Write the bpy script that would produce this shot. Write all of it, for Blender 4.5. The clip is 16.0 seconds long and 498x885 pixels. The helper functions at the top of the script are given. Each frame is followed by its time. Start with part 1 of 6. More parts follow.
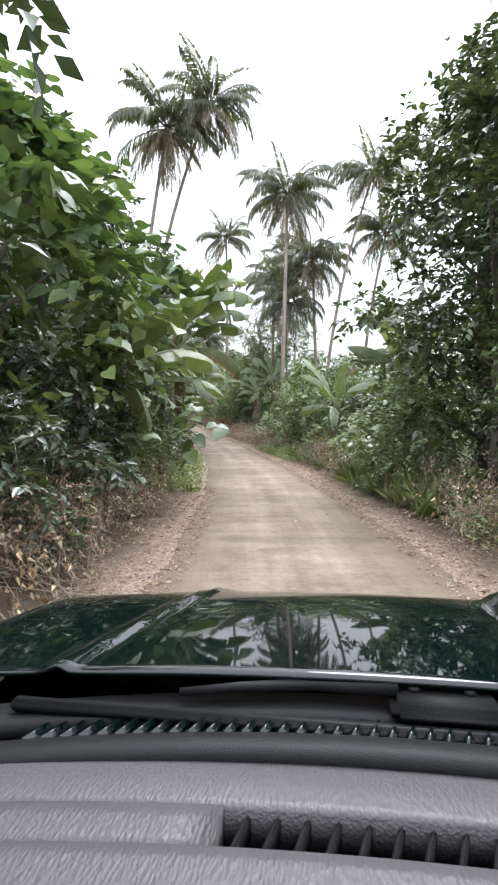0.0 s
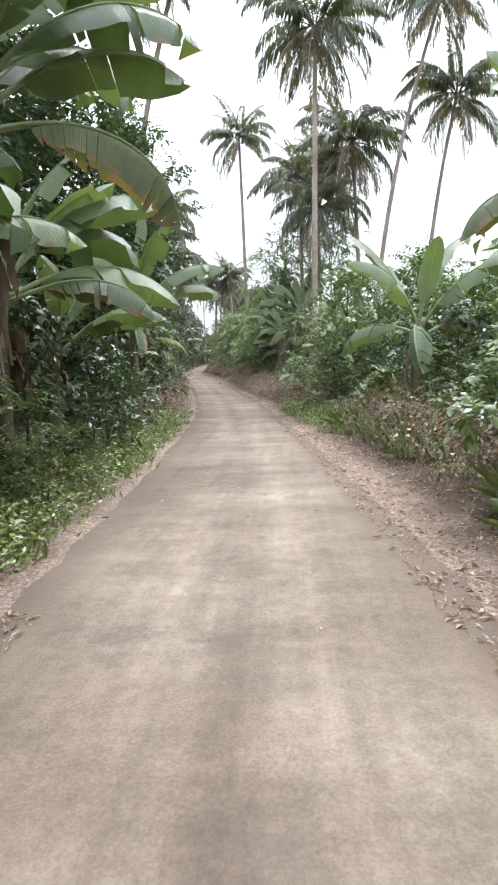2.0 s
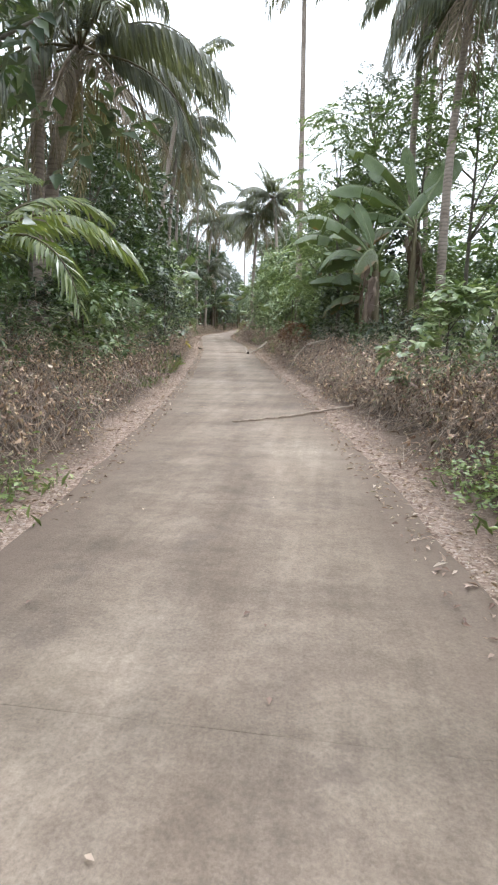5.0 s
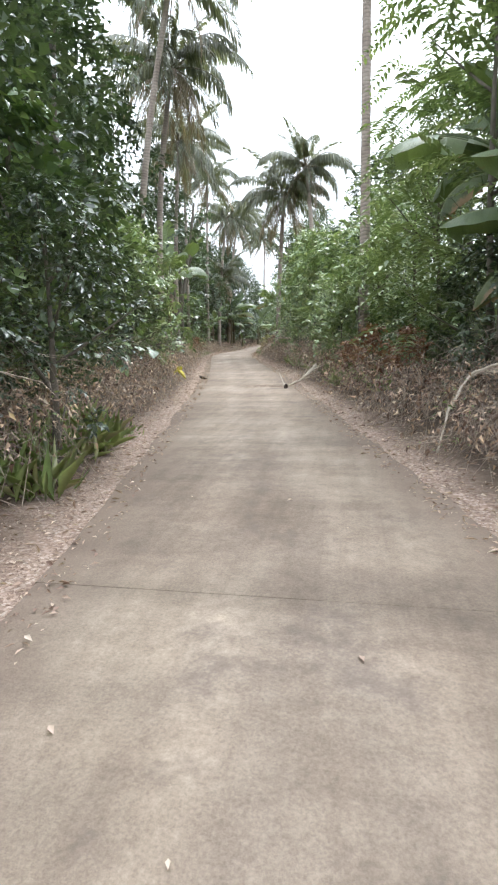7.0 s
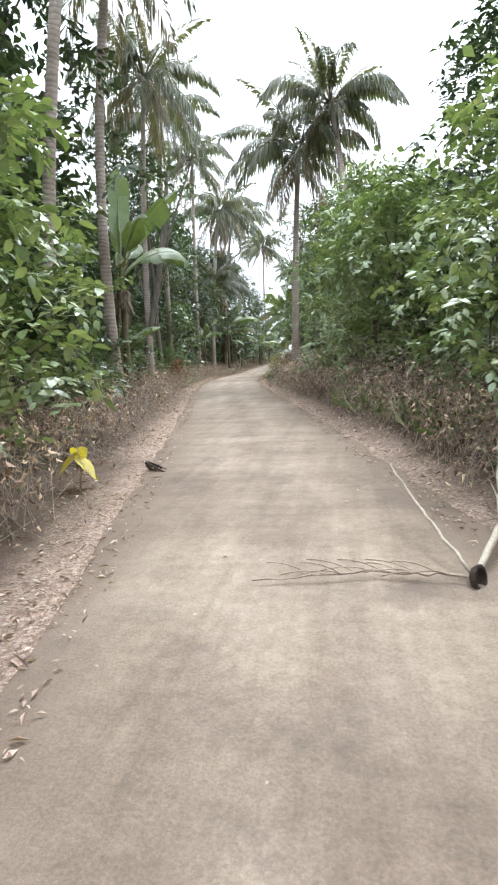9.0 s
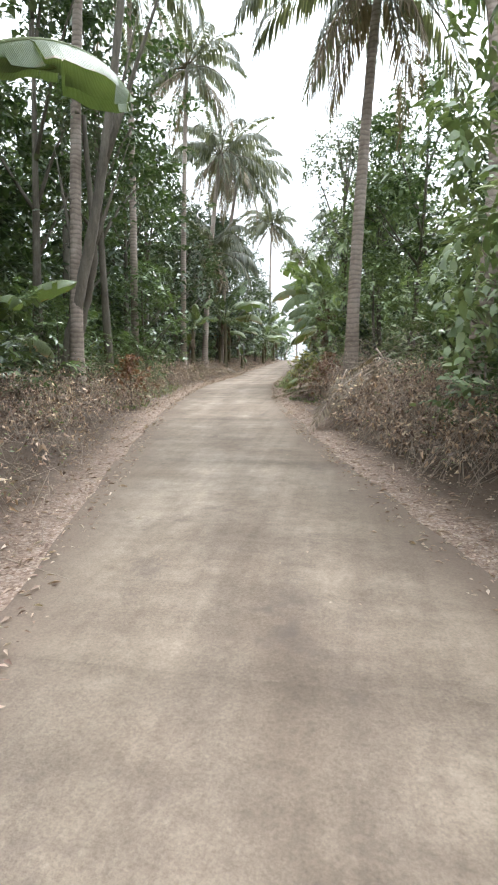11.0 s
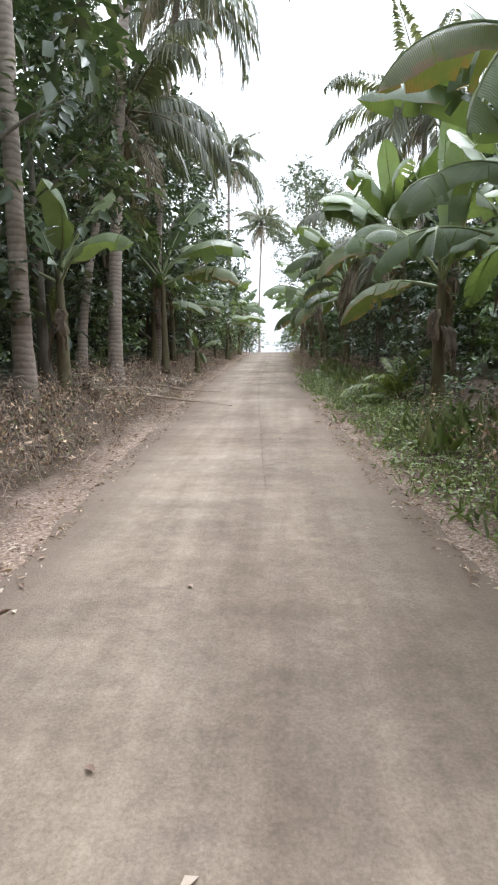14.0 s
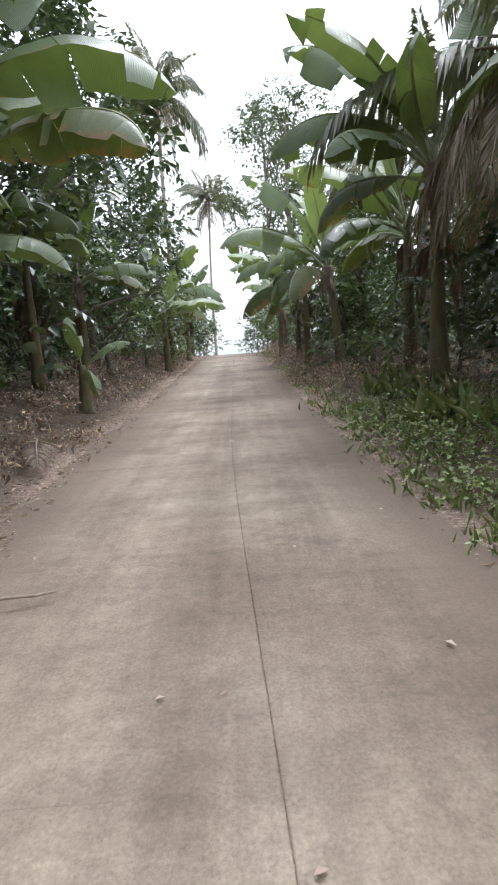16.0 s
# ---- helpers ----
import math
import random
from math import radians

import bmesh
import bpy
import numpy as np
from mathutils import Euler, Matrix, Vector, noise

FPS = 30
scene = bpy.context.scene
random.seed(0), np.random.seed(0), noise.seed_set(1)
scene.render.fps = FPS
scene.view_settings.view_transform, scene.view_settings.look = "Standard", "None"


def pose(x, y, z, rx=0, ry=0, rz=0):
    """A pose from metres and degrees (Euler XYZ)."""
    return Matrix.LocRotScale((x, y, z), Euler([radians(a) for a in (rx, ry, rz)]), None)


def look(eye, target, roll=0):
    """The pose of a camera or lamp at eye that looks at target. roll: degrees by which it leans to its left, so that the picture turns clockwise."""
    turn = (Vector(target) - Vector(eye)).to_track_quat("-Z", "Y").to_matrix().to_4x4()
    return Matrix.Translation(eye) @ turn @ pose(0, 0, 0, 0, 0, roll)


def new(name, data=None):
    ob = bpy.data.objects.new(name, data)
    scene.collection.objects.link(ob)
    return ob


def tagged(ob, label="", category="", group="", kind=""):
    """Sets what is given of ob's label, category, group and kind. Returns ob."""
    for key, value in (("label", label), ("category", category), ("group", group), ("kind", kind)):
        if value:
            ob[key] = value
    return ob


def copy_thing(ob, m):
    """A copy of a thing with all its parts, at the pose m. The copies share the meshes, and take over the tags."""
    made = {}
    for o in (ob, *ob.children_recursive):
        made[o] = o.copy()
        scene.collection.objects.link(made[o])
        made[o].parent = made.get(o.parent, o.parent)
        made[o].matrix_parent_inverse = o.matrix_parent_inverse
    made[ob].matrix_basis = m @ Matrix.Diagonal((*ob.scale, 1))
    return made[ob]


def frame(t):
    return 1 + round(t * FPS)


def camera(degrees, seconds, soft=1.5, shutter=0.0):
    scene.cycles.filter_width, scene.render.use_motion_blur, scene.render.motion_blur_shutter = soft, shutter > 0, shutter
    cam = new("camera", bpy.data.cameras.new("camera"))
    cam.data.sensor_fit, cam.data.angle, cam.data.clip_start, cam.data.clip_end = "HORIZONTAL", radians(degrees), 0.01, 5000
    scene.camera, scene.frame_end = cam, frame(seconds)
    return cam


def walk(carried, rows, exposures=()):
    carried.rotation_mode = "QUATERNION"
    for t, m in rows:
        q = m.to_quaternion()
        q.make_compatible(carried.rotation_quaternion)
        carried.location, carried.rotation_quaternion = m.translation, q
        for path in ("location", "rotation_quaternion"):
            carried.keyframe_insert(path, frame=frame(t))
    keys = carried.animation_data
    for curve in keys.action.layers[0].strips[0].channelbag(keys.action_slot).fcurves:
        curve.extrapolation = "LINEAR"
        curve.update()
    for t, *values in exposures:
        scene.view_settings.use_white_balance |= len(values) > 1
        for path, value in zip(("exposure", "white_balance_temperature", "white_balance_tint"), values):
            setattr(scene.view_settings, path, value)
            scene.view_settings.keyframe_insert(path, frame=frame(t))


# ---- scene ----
cam = camera(50.9, 16.0, 2.2)
PATH = [
    (0.0, 0.000, 0.000, 1.500, 88.90, -0.00, 0.00),
    (0.5, 0.352, 2.623, 1.502, 89.20, 2.51, 0.75),
    (1.0, 0.598, 5.228, 1.470, 86.29, 9.43, 1.22),
    (1.5, 0.704, 7.921, 1.454, 85.40, 5.46, 3.20),
    (2.0, 0.774, 10.737, 1.470, 83.80, 2.27, 3.86),
    (2.5, 0.757, 13.485, 1.523, 83.30, 1.89, 4.66),
    (3.0, 0.616, 16.371, 1.520, 83.21, 1.61, 5.77),
    (3.5, 0.432, 19.279, 1.530, 82.88, 1.34, 6.08),
    (4.0, 0.163, 22.228, 1.565, 82.11, 0.70, 6.81),
    (4.5, -0.192, 25.218, 1.625, 81.19, -0.06, 7.68),
    (5.0, -0.633, 28.250, 1.710, 80.42, -0.70, 8.41),
    (5.5, -1.160, 31.323, 1.820, 80.10, -0.97, 8.71),
    (6.0, -1.730, 34.417, 1.943, 81.60, 1.11, 9.25),
    (6.5, -2.358, 37.572, 2.057, 81.90, 1.18, 10.55),
    (7.0, -3.030, 40.702, 2.220, 82.20, 0.87, 10.49),
    (7.5, -3.675, 43.813, 2.387, 85.10, 2.09, 10.54),
    (8.0, -4.341, 46.633, 2.590, 85.00, 0.47, 9.74),
    (8.5, -4.880, 49.279, 2.770, 84.89, 2.80, 9.84),
    (9.0, -5.479, 52.135, 2.969, 84.29, 2.67, 10.36),
    (9.5, -6.091, 55.003, 3.174, 84.23, 2.33, 10.29),
    (10.0, -6.726, 57.895, 3.387, 84.08, 1.52, 10.12),
    (10.5, -7.385, 60.811, 3.609, 83.91, 0.56, 9.91),
    (11.0, -8.068, 63.752, 3.841, 83.76, -0.25, 9.74),
    (11.5, -8.774, 66.716, 4.081, 83.70, -0.58, 9.67),
    (12.0, -9.492, 69.693, 4.326, 84.00, -0.58, 9.67),
    (12.5, -10.323, 72.963, 4.536, 81.50, -0.45, 9.95),
    (13.0, -11.060, 76.433, 4.693, 80.10, -0.08, 7.90),
    (13.5, -11.663, 79.658, 5.006, 80.70, 0.58, 7.52),
    (14.0, -12.043, 83.059, 5.147, 82.53, 0.68, 3.99),
    (14.5, -12.288, 86.396, 5.360, 86.76, 1.98, 1.23),
    (15.0, -12.475, 89.770, 5.539, 84.19, 2.00, -0.39),
    (15.5, -12.742, 93.245, 5.612, 82.38, 2.63, -0.15),
    (16.0, -12.822, 95.974, 5.803, 82.37, 4.28, -0.64),
]
EXPOSURE = [(0.0, 0.4, 6070, 10), (1.0, 0.4, 5970, 10), (3.0, 0.4, 5970, 10), (5.5, 0.5, 5920, 10), (8.0, 0.72, 5920, 8), (9.0, 0.72, 5920, 8), (11.5, 0.65, 6020, 8), (12.5, 0.5, 5970, 10), (13.5, 0.6, 5970, 10), (14.5, 0.35, 5920, 10), (16.0, 0.35, 5920, 12)]
walk(cam, [(t, pose(*p)) for t, *p in PATH], EXPOSURE)

# ---------------------------------------------------------------- world and light
world = bpy.data.worlds.new("sky")
scene.world = world
world.use_nodes = True
wn, wl = world.node_tree.nodes, world.node_tree.links
sky = wn.new("ShaderNodeTexSky")
sky.sky_type = "NISHITA"
sky.sun_disc = False
sky.sun_elevation, sky.sun_rotation = radians(58), radians(20)
sky.dust_density, sky.air_density, sky.ozone_density = 7.0, 1.0, 1.0
soft_sky = wn.new("ShaderNodeHueSaturation")
soft_sky.inputs["Saturation"].default_value = 0.05
wl.new(sky.outputs["Color"], soft_sky.inputs["Color"])
cloud = wn.new("ShaderNodeMix")
cloud.data_type = "RGBA"
cloud.inputs[0].default_value = 0.75
# overcast: the zenith more than three times as bright as the horizon
over = wn.new("ShaderNodeMix")
over.data_type = "RGBA"
over.inputs[6].default_value = (6.0, 6.1, 6.3, 1)
over.inputs[7].default_value = (21.0, 21.4, 22.0, 1)
height_of = wn.new("ShaderNodeSeparateXYZ")
wl.new(wn.new("ShaderNodeTexCoord").outputs["Generated"], height_of.inputs[0])
wl.new(height_of.outputs["Z"], over.inputs[0])
wl.new(over.outputs[2], cloud.inputs[7])
wl.new(soft_sky.outputs["Color"], cloud.inputs[6])
wl.new(cloud.outputs[2], wn["Background"].inputs["Color"])
wn["Background"].inputs["Strength"].default_value = 0.15

sun = new("sun", bpy.data.lights.new("sun", "SUN"))
sun.data.energy, sun.data.angle, sun.data.color = 1.5, radians(20), (1.0, 0.97, 0.93)
sun.matrix_world = look((10, 25, 45), (0, 0, 0))


# ---------------------------------------------------------------- materials
def link(mat, a, b):
    mat.node_tree.links.new(a, b)


def node(mat, kind, **sockets):
    n = mat.node_tree.nodes.new(kind)
    for key, value in sockets.items():
        n.inputs[key.replace("_", " ")].default_value = value
    return n


def blank(name):
    mat = bpy.data.materials.new(name)
    mat.use_nodes = True
    return mat, mat.node_tree.nodes["Principled BSDF"], mat.node_tree.nodes["Material Output"]


def ramp(mat, source, stops):
    r = mat.node_tree.nodes.new("ShaderNodeValToRGB")
    els = r.color_ramp.elements
    while len(els) < len(stops):
        els.new(0.5)
    for el, (at, col) in zip(els, stops):
        el.position, el.color = at, (*col, 1)
    link(mat, source, r.inputs["Fac"])
    return r.outputs["Color"]


def blend(mat, fac, a, b, mode="MIX"):
    m = mat.node_tree.nodes.new("ShaderNodeMix")
    m.data_type, m.blend_type = "RGBA", mode
    for value, socket in ((fac, m.inputs[0]), (a, m.inputs[6]), (b, m.inputs[7])):
        if isinstance(value, (int, float)):
            socket.default_value = value
        elif isinstance(value, tuple):
            socket.default_value = (*value, 1)
        else:
            link(mat, value, socket)
    return m.outputs[2]


def noise_tex(mat, scale, detail=4.0, rough=0.6, where=None):
    n = node(mat, "ShaderNodeTexNoise", Scale=scale, Detail=detail, Roughness=rough)
    if where is None:
        where = node(mat, "ShaderNodeTexCoord").outputs["Object"]
    link(mat, where, n.inputs["Vector"])
    return n.outputs["Fac"]


def bump(mat, bsdf, height, strength=0.4, distance=0.02):
    b = node(mat, "ShaderNodeBump", Strength=strength, Distance=distance)
    link(mat, height, b.inputs["Height"])
    link(mat, b.outputs["Normal"], bsdf.inputs["Normal"])


def leaf_material(name, stops, gloss=0.30, through_light=0.2, spread=0.25, patch=None):
    """Foliage: colour differs from leaf to leaf and from plant to plant, some light passes through."""
    mat, bsdf, out = blank(name)
    geo = node(mat, "ShaderNodeNewGeometry")
    info = node(mat, "ShaderNodeObjectInfo")
    m1 = node(mat, "ShaderNodeMath")
    m1.operation = "MULTIPLY_ADD"
    link(mat, info.outputs["Random"], m1.inputs[0])
    m1.inputs[1].default_value = spread
    m2 = node(mat, "ShaderNodeMath")
    m2.operation = "MULTIPLY"
    link(mat, geo.outputs["Random Per Island"], m2.inputs[0])
    m2.inputs[1].default_value = 1 - spread
    link(mat, m2.outputs[0], m1.inputs[2])
    col = ramp(mat, m1.outputs[0], stops)
    blot = noise_tex(mat, 9.0, 3.0)
    col = blend(mat, 0.35, col, ramp(mat, blot, [(0.3, (0.45, 0.45, 0.42)), (0.7, (1.25, 1.25, 1.2))]), "MULTIPLY")
    if patch:
        area = noise_tex(mat, 0.8, 4.0, 0.65, geo.outputs["Position"])
        col = blend(mat, 1.0, col, ramp(mat, area, patch), "MULTIPLY")
    link(mat, col, bsdf.inputs["Base Color"])
    bsdf.inputs["Roughness"].default_value = gloss
    bsdf.inputs["Specular IOR Level"].default_value = 0.8
    trans = node(mat, "ShaderNodeBsdfTranslucent")
    link(mat, blend(mat, 1.0, col, (1.2, 1.25, 0.55), "MULTIPLY"), trans.inputs["Color"])
    mix = node(mat, "ShaderNodeMixShader", Fac=through_light)
    link(mat, bsdf.outputs[0], mix.inputs[1])
    link(mat, trans.outputs[0], mix.inputs[2])
    link(mat, mix.outputs[0], out.inputs["Surface"])
    return mat


LEAF_DARK = leaf_material("dark_leaf", [(0.0, (0.030, 0.048, 0.027)), (0.5, (0.070, 0.105, 0.055)), (0.85, (0.13, 0.17, 0.092)), (1.0, (0.22, 0.25, 0.145))], 0.32)
LEAF_MID = leaf_material("green_leaf", [(0.0, (0.048, 0.080, 0.036)), (0.5, (0.098, 0.155, 0.064)), (0.88, (0.19, 0.26, 0.11)), (1.0, (0.33, 0.35, 0.17))], 0.32)
LEAF_LIGHT = leaf_material("light_leaf", [(0.0, (0.13, 0.185, 0.078)), (0.5, (0.25, 0.33, 0.15)), (0.92, (0.39, 0.46, 0.235)), (1.0, (0.53, 0.52, 0.31))], 0.33)
LEAF_FRESH = leaf_material("fresh_leaf", [(0.0, (0.07, 0.112, 0.048)), (0.5, (0.14, 0.21, 0.083)), (0.88, (0.26, 0.345, 0.15)), (1.0, (0.42, 0.43, 0.22))], 0.32)
LEAF_VINE = leaf_material("vine_leaf", [(0.0, (0.085, 0.135, 0.06)), (0.6, (0.17, 0.25, 0.105)), (0.9, (0.28, 0.37, 0.15)), (1.0, (0.40, 0.46, 0.19))], 0.4, 0.2)
LEAF_OLIVE = leaf_material("olive_leaf", [(0.0, (0.072, 0.093, 0.062)), (0.5, (0.117, 0.15, 0.096)), (1.0, (0.22, 0.25, 0.155))])
LEAF_CROTON = leaf_material("croton_leaf", [(0.0, (0.15, 0.19, 0.05)), (0.5, (0.36, 0.38, 0.09)), (0.8, (0.55, 0.48, 0.13)), (1.0, (0.48, 0.25, 0.09))], 0.35)
WEED = leaf_material("weed", [(0.0, (0.15, 0.215, 0.075)), (0.5, (0.29, 0.385, 0.13)), (0.8, (0.41, 0.47, 0.19)), (1.0, (0.55, 0.49, 0.29))])
FROND = leaf_material("palm_frond", [(0.0, (0.10, 0.11, 0.078)), (0.6, (0.175, 0.185, 0.13)), (1.0, (0.31, 0.31, 0.225))], 0.34, 0.3)
YOUNG_FROND = leaf_material("young_palm_frond", [(0.0, (0.15, 0.20, 0.075)), (0.6, (0.26, 0.32, 0.125)), (1.0, (0.40, 0.43, 0.20))], 0.34, 0.34)
DRY = leaf_material("dry_leaf", [(0.0, (0.10, 0.062, 0.045)), (0.28, (0.23, 0.152, 0.114)), (0.62, (0.52, 0.378, 0.288)), (0.86, (0.76, 0.61, 0.485)), (1.0, (0.85, 0.77, 0.64))], 0.6, 0.12, 0.0, [(0.36, (0.6, 0.53, 0.5)), (0.5, (1.0, 0.92, 0.88)), (0.62, (1.3, 1.24, 1.05))])
LITTER = leaf_material("leaf_litter", [(0.0, (0.20, 0.115, 0.09)), (0.35, (0.42, 0.285, 0.225)), (0.75, (0.60, 0.455, 0.37)), (1.0, (0.74, 0.62, 0.53))], 0.7, 0.15, 0.0)
STRAW = leaf_material("dead_frond", [(0.0, (0.16, 0.12, 0.085)), (0.6, (0.28, 0.22, 0.16)), (1.0, (0.42, 0.35, 0.27))], 0.8, 0.2)
RED_LEAF = leaf_material("rust_red_leaf", [(0.0, (0.15, 0.07, 0.048)), (0.5, (0.26, 0.125, 0.085)), (1.0, (0.42, 0.27, 0.17))], 0.6, 0.3)
DEAD_BANANA = leaf_material("dead_banana_leaf", [(0.0, (0.09, 0.06, 0.045)), (0.6, (0.19, 0.135, 0.10)), (1.0, (0.30, 0.23, 0.175))], 0.8, 0.15)
YELLOW_LEAF = leaf_material("yellow_leaf", [(0.0, (0.62, 0.5, 0.05)), (1.0, (0.75, 0.66, 0.12))], 0.6, 0.35)


def banana_material(name, dark, light, dry_edge):
    """Banana blade: fine veins from midrib to margin, pale midrib, browned margin. U runs across, V along."""
    mat, bsdf, out = blank(name)
    uv = node(mat, "ShaderNodeUVMap")
    sep = node(mat, "ShaderNodeSeparateXYZ")
    link(mat, uv.outputs["UV"], sep.inputs[0])
    wave = node(mat, "ShaderNodeTexWave", Scale=34.0, Distortion=1.2, Detail=2.0)
    wave.bands_direction = "Y"
    link(mat, uv.outputs["UV"], wave.inputs["Vector"])
    info = node(mat, "ShaderNodeObjectInfo")
    base = ramp(mat, info.outputs["Random"], [(0.0, dark), (1.0, light)])
    col = blend(mat, 0.3, base, ramp(mat, wave.outputs["Fac"], [(0.25, (0.72, 0.75, 0.68)), (0.8, (1.2, 1.2, 1.15))]), "MULTIPLY")
    blot = noise_tex(mat, 2.5, 5.0, 0.65)
    col = blend(mat, 0.4, col, ramp(mat, blot, [(0.35, (0.62, 0.64, 0.6)), (0.65, (1.25, 1.25, 1.1))]), "MULTIPLY")
    side = node(mat, "ShaderNodeMath")
    side.operation = "ABSOLUTE"
    link(mat, sep.outputs["X"], side.inputs[0])
    edge = node(mat, "ShaderNodeMath")
    edge.operation = "MULTIPLY"
    link(mat, blot, edge.inputs[0])
    link(mat, side.outputs[0], edge.inputs[1])
    col = blend(mat, ramp(mat, edge.outputs[0], [(dry_edge, (0, 0, 0)), (min(1.0, dry_edge + 0.1), (1, 1, 1))]), col, (0.30, 0.20, 0.11))
    col = blend(mat, ramp(mat, side.outputs[0], [(0.03, (1, 1, 1)), (0.075, (0, 0, 0))]), col, (0.36, 0.42, 0.18))
    link(mat, col, bsdf.inputs["Base Color"])
    bsdf.inputs["Roughness"].default_value = 0.30
    bump(mat, bsdf, wave.outputs["Fac"], 0.35, 0.01)
    trans = node(mat, "ShaderNodeBsdfTranslucent")
    link(mat, blend(mat, 1.0, col, (1.25, 1.3, 0.5), "MULTIPLY"), trans.inputs["Color"])
    mix = node(mat, "ShaderNodeMixShader", Fac=0.26)
    link(mat, bsdf.outputs[0], mix.inputs[1])
    link(mat, trans.outputs[0], mix.inputs[2])
    link(mat, mix.outputs[0], out.inputs["Surface"])
    return mat


BANANA = banana_material("banana_leaf", (0.12, 0.165, 0.082), (0.27, 0.335, 0.195), 0.56)
BANANA_WORN = banana_material("browned_banana_leaf", (0.11, 0.145, 0.065), (0.22, 0.24, 0.12), 0.38)


def rough_material(name, stops, scale, rough=0.85, relief=0.6, depth=0.02, fine=None, stretch=(1, 1, 1)):
    mat, bsdf, out = blank(name)
    tc = node(mat, "ShaderNodeTexCoord")
    mp = node(mat, "ShaderNodeMapping")
    mp.inputs["Scale"].default_value = stretch
    link(mat, tc.outputs["Object"], mp.inputs["Vector"])
    big = noise_tex(mat, scale, 6.0, 0.65, mp.outputs[0])
    small = noise_tex(mat, fine or scale * 9, 5.0, 0.7, mp.outputs[0])
    col = ramp(mat, big, stops)
    col = blend(mat, 0.55, col, ramp(mat, small, [(0.3, (0.55, 0.55, 0.55)), (0.7, (1.3, 1.3, 1.3))]), "MULTIPLY")
    link(mat, col, bsdf.inputs["Base Color"])
    bsdf.inputs["Roughness"].default_value = rough
    bump(mat, bsdf, small, relief, depth)
    return mat


BARK = rough_material("tree_bark", [(0.3, (0.10, 0.085, 0.065)), (0.6, (0.20, 0.175, 0.14)), (0.8, (0.30, 0.28, 0.23))], 3.0, stretch=(1, 1, 0.3))
TWIG = rough_material("dry_twig", [(0.3, (0.29, 0.22, 0.17)), (0.7, (0.62, 0.51, 0.41))], 5.0)
STEM = rough_material("banana_stem", [(0.3, (0.10, 0.07, 0.045)), (0.5, (0.15, 0.125, 0.065)), (0.75, (0.2, 0.19, 0.095))], 2.2, 0.6, stretch=(1, 1, 0.25))
PALE_WOOD = rough_material("bleached_frond_base", [(0.3, (0.45, 0.38, 0.29)), (0.7, (0.66, 0.58, 0.47))], 3.0, 0.7)
CHAR = rough_material("dark_husk", [(0.3, (0.03, 0.022, 0.018)), (0.7, (0.09, 0.065, 0.05))], 6.0)
NUT = rough_material("coconut_husk", [(0.3, (0.10, 0.13, 0.04)), (0.7, (0.22, 0.20, 0.08))], 4.0, 0.5)


def palm_bark():
    mat, bsdf, out = blank("palm_bark")
    tc = node(mat, "ShaderNodeTexCoord")
    wave = node(mat, "ShaderNodeTexWave", Scale=2.6, Distortion=5.0, Detail=4.0)
    wave.wave_type, wave.bands_direction = "BANDS", "Z"
    link(mat, tc.outputs["Object"], wave.inputs["Vector"])
    big = noise_tex(mat, 0.9, 5.0, 0.6)
    small = noise_tex(mat, 14.0, 5.0, 0.7)
    col = ramp(mat, big, [(0.3, (0.21, 0.165, 0.132)), (0.5, (0.34, 0.28, 0.235)), (0.75, (0.46, 0.40, 0.35))])
    col = blend(mat, 0.6, col, ramp(mat, wave.outputs["Fac"], [(0.02, (0.66, 0.64, 0.62)), (0.4, (1.08, 1.07, 1.06))]), "MULTIPLY")
    col = blend(mat, 0.5, col, ramp(mat, small, [(0.3, (0.6, 0.6, 0.6)), (0.7, (1.25, 1.25, 1.25))]), "MULTIPLY")
    link(mat, col, bsdf.inputs["Base Color"])
    bsdf.inputs["Roughness"].default_value = 0.85
    bump(mat, bsdf, wave.outputs["Fac"], 0.4, 0.02)
    return mat


PALM_BARK = palm_bark()


